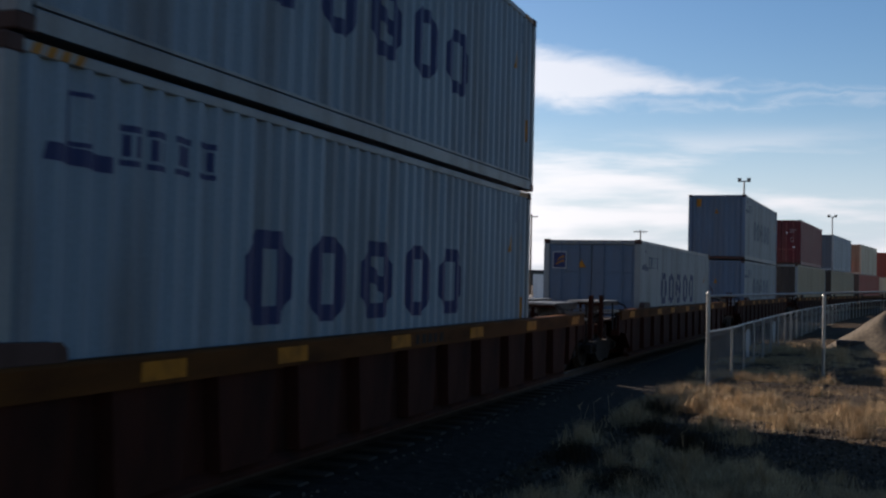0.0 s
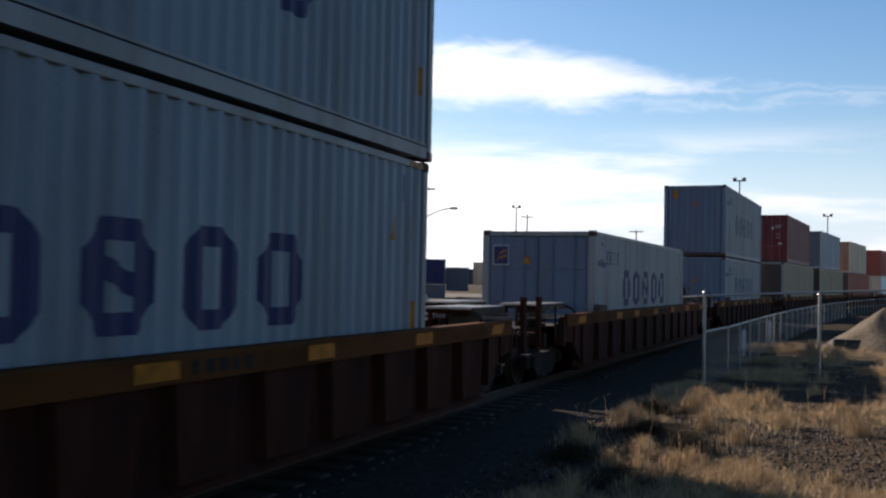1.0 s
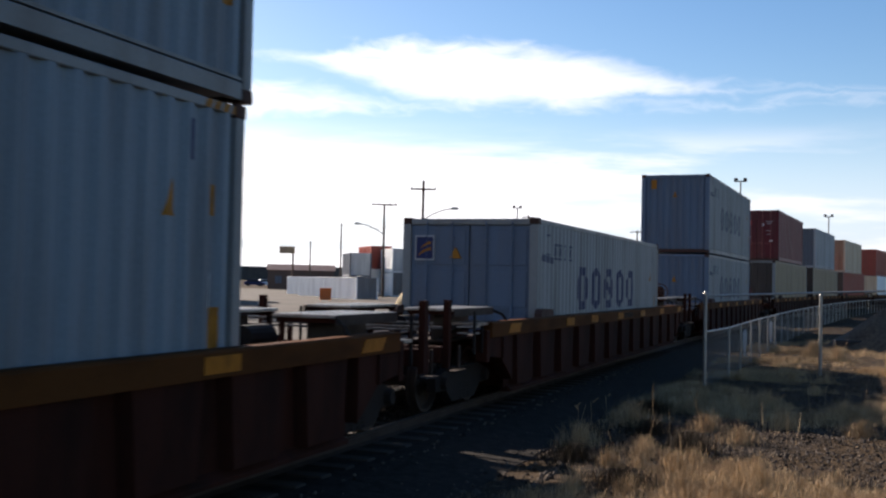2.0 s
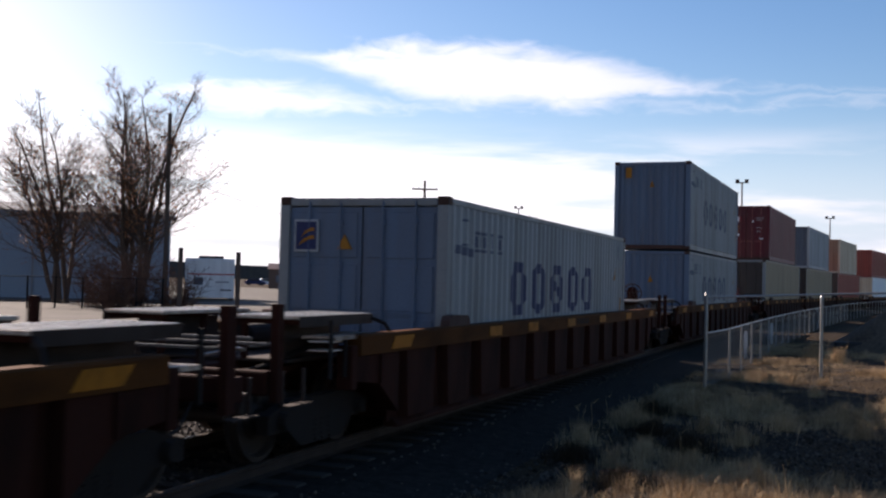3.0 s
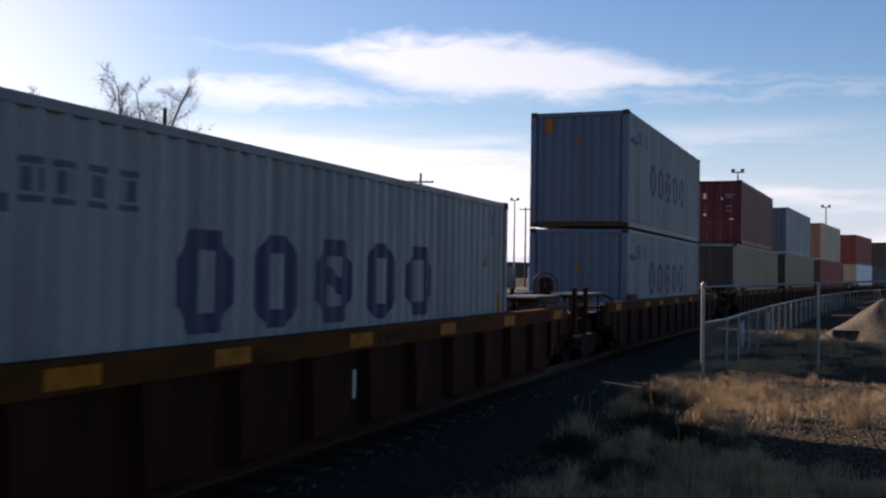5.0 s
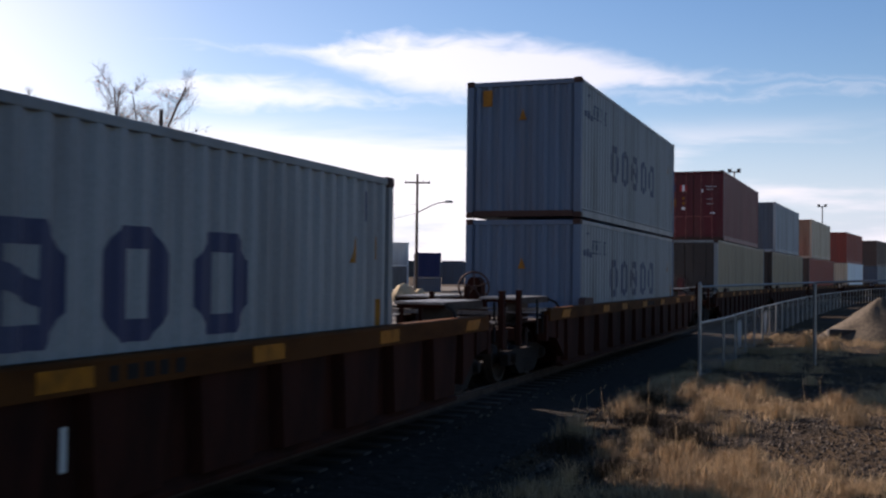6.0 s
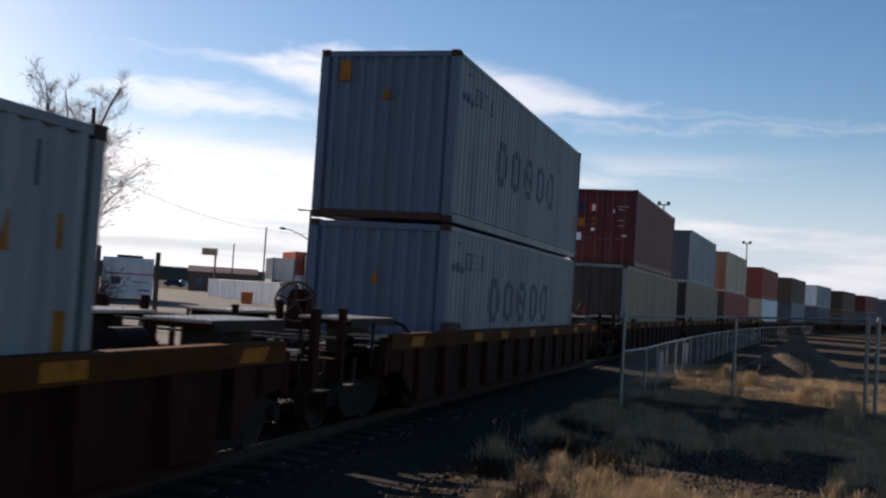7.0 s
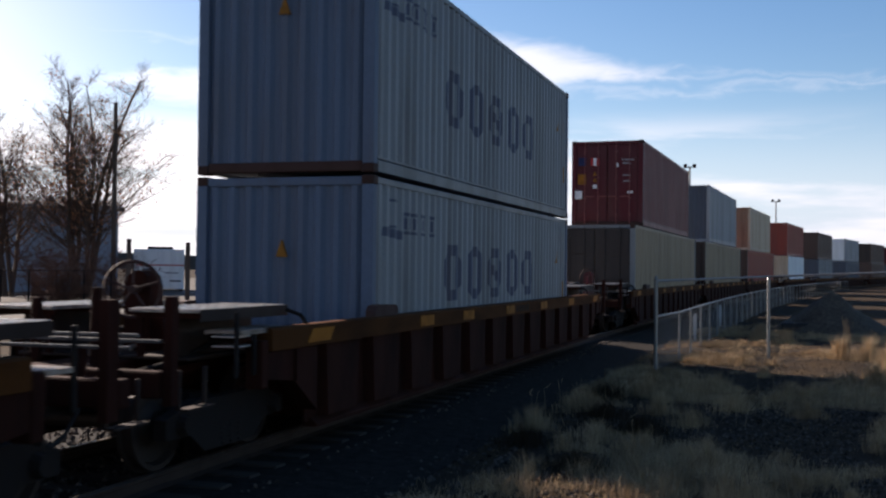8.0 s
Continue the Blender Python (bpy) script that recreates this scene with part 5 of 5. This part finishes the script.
        for px, py, pz in ((1, 0, 0), (-0.9, 0.2, 0), (0, 0.8, 0.1), (0.1, -0.8, 0), (0.1, 0, 0.7), (0, 0, -0.5)):
            px, py, pz = px * r * rng.uniform(0.7, 1.2), py * r * rng.uniform(0.7, 1.2), pz * r
            stones.v.append((x + px * ca - py * sa, y + px * sa + py * ca, z + pz))
        stones.f += [tuple(n + i for i in q) for q in ((0, 2, 4), (2, 1, 4), (1, 3, 4), (3, 0, 4), (2, 0, 5), (1, 2, 5), (3, 1, 5), (0, 3, 5))]
    for _ in range(7000):
        m = track(rng.uniform(-3, 20), rng.uniform(-3.0, -1.35) if rng.random() < 0.6 else rng.uniform(-0.65, 0.65), 0)
        r = rng.uniform(0.02, 0.05)
        n, a = len(stones.v), rng.uniform(0, 6.28)
        ca, sa = math.cos(a), math.sin(a)
        side = abs(m.translation.x + SIDE + HALF)
        for px, py, pz in ((1, 0, 0), (-0.9, 0.2, 0), (0, 0.8, 0.1), (0.1, -0.8, 0), (0.1, 0, 0.7), (0, 0, -0.5)):
            stones.v.append((m.translation.x + r * (px * ca - py * sa), m.translation.y + r * (px * sa + py * ca), (0.0 if side < 1.55 else -0.05 * (side - 1.55)) + r * (0.3 + pz)))
        stones.f += [tuple(n + i for i in q) for q in ((0, 2, 4), (2, 1, 4), (1, 3, 4), (3, 0, 4), (2, 0, 5), (1, 2, 5), (3, 1, 5), (0, 3, 5))]
    single("loose_stones", stones, "stone", "loose grey stones on the ballast edge and verge", "stones", kind="stuff")


grow()

# sleepers, the nearest part of the line
tie_mesh = Shape().box(-1.28, 1.28, -0.11, 0.11, -0.12, 0.022, 0.012).mesh("sleeper")
tie_mesh.materials.append(M["tie"])
for k in range(150):
    o = new("sleeper", tie_mesh)
    o.parent = rails
    o.matrix_basis = track(-8 + 0.56 * k)


# ---------------------------------------------------------------- what moves
def motions():
    """The whole train rolls towards and past the standpoint at one speed; its wheels turn."""
    for ob, u, z, right in TRAIN:
        walk(ob, [(t, track(u - SPEED * t, right, z)) for t in range(9)])
    spin = math.degrees(SPEED / 0.42)
    for car, mid in CARS:
        for ob in car.children_recursive:
            if ob.name.startswith("wheelset"):
                x, y, z = ob.location
                walk(ob, [(k / 10, pose(x, y, z, spin * k / 10, 0, 0)) for k in range(81)])


motions()
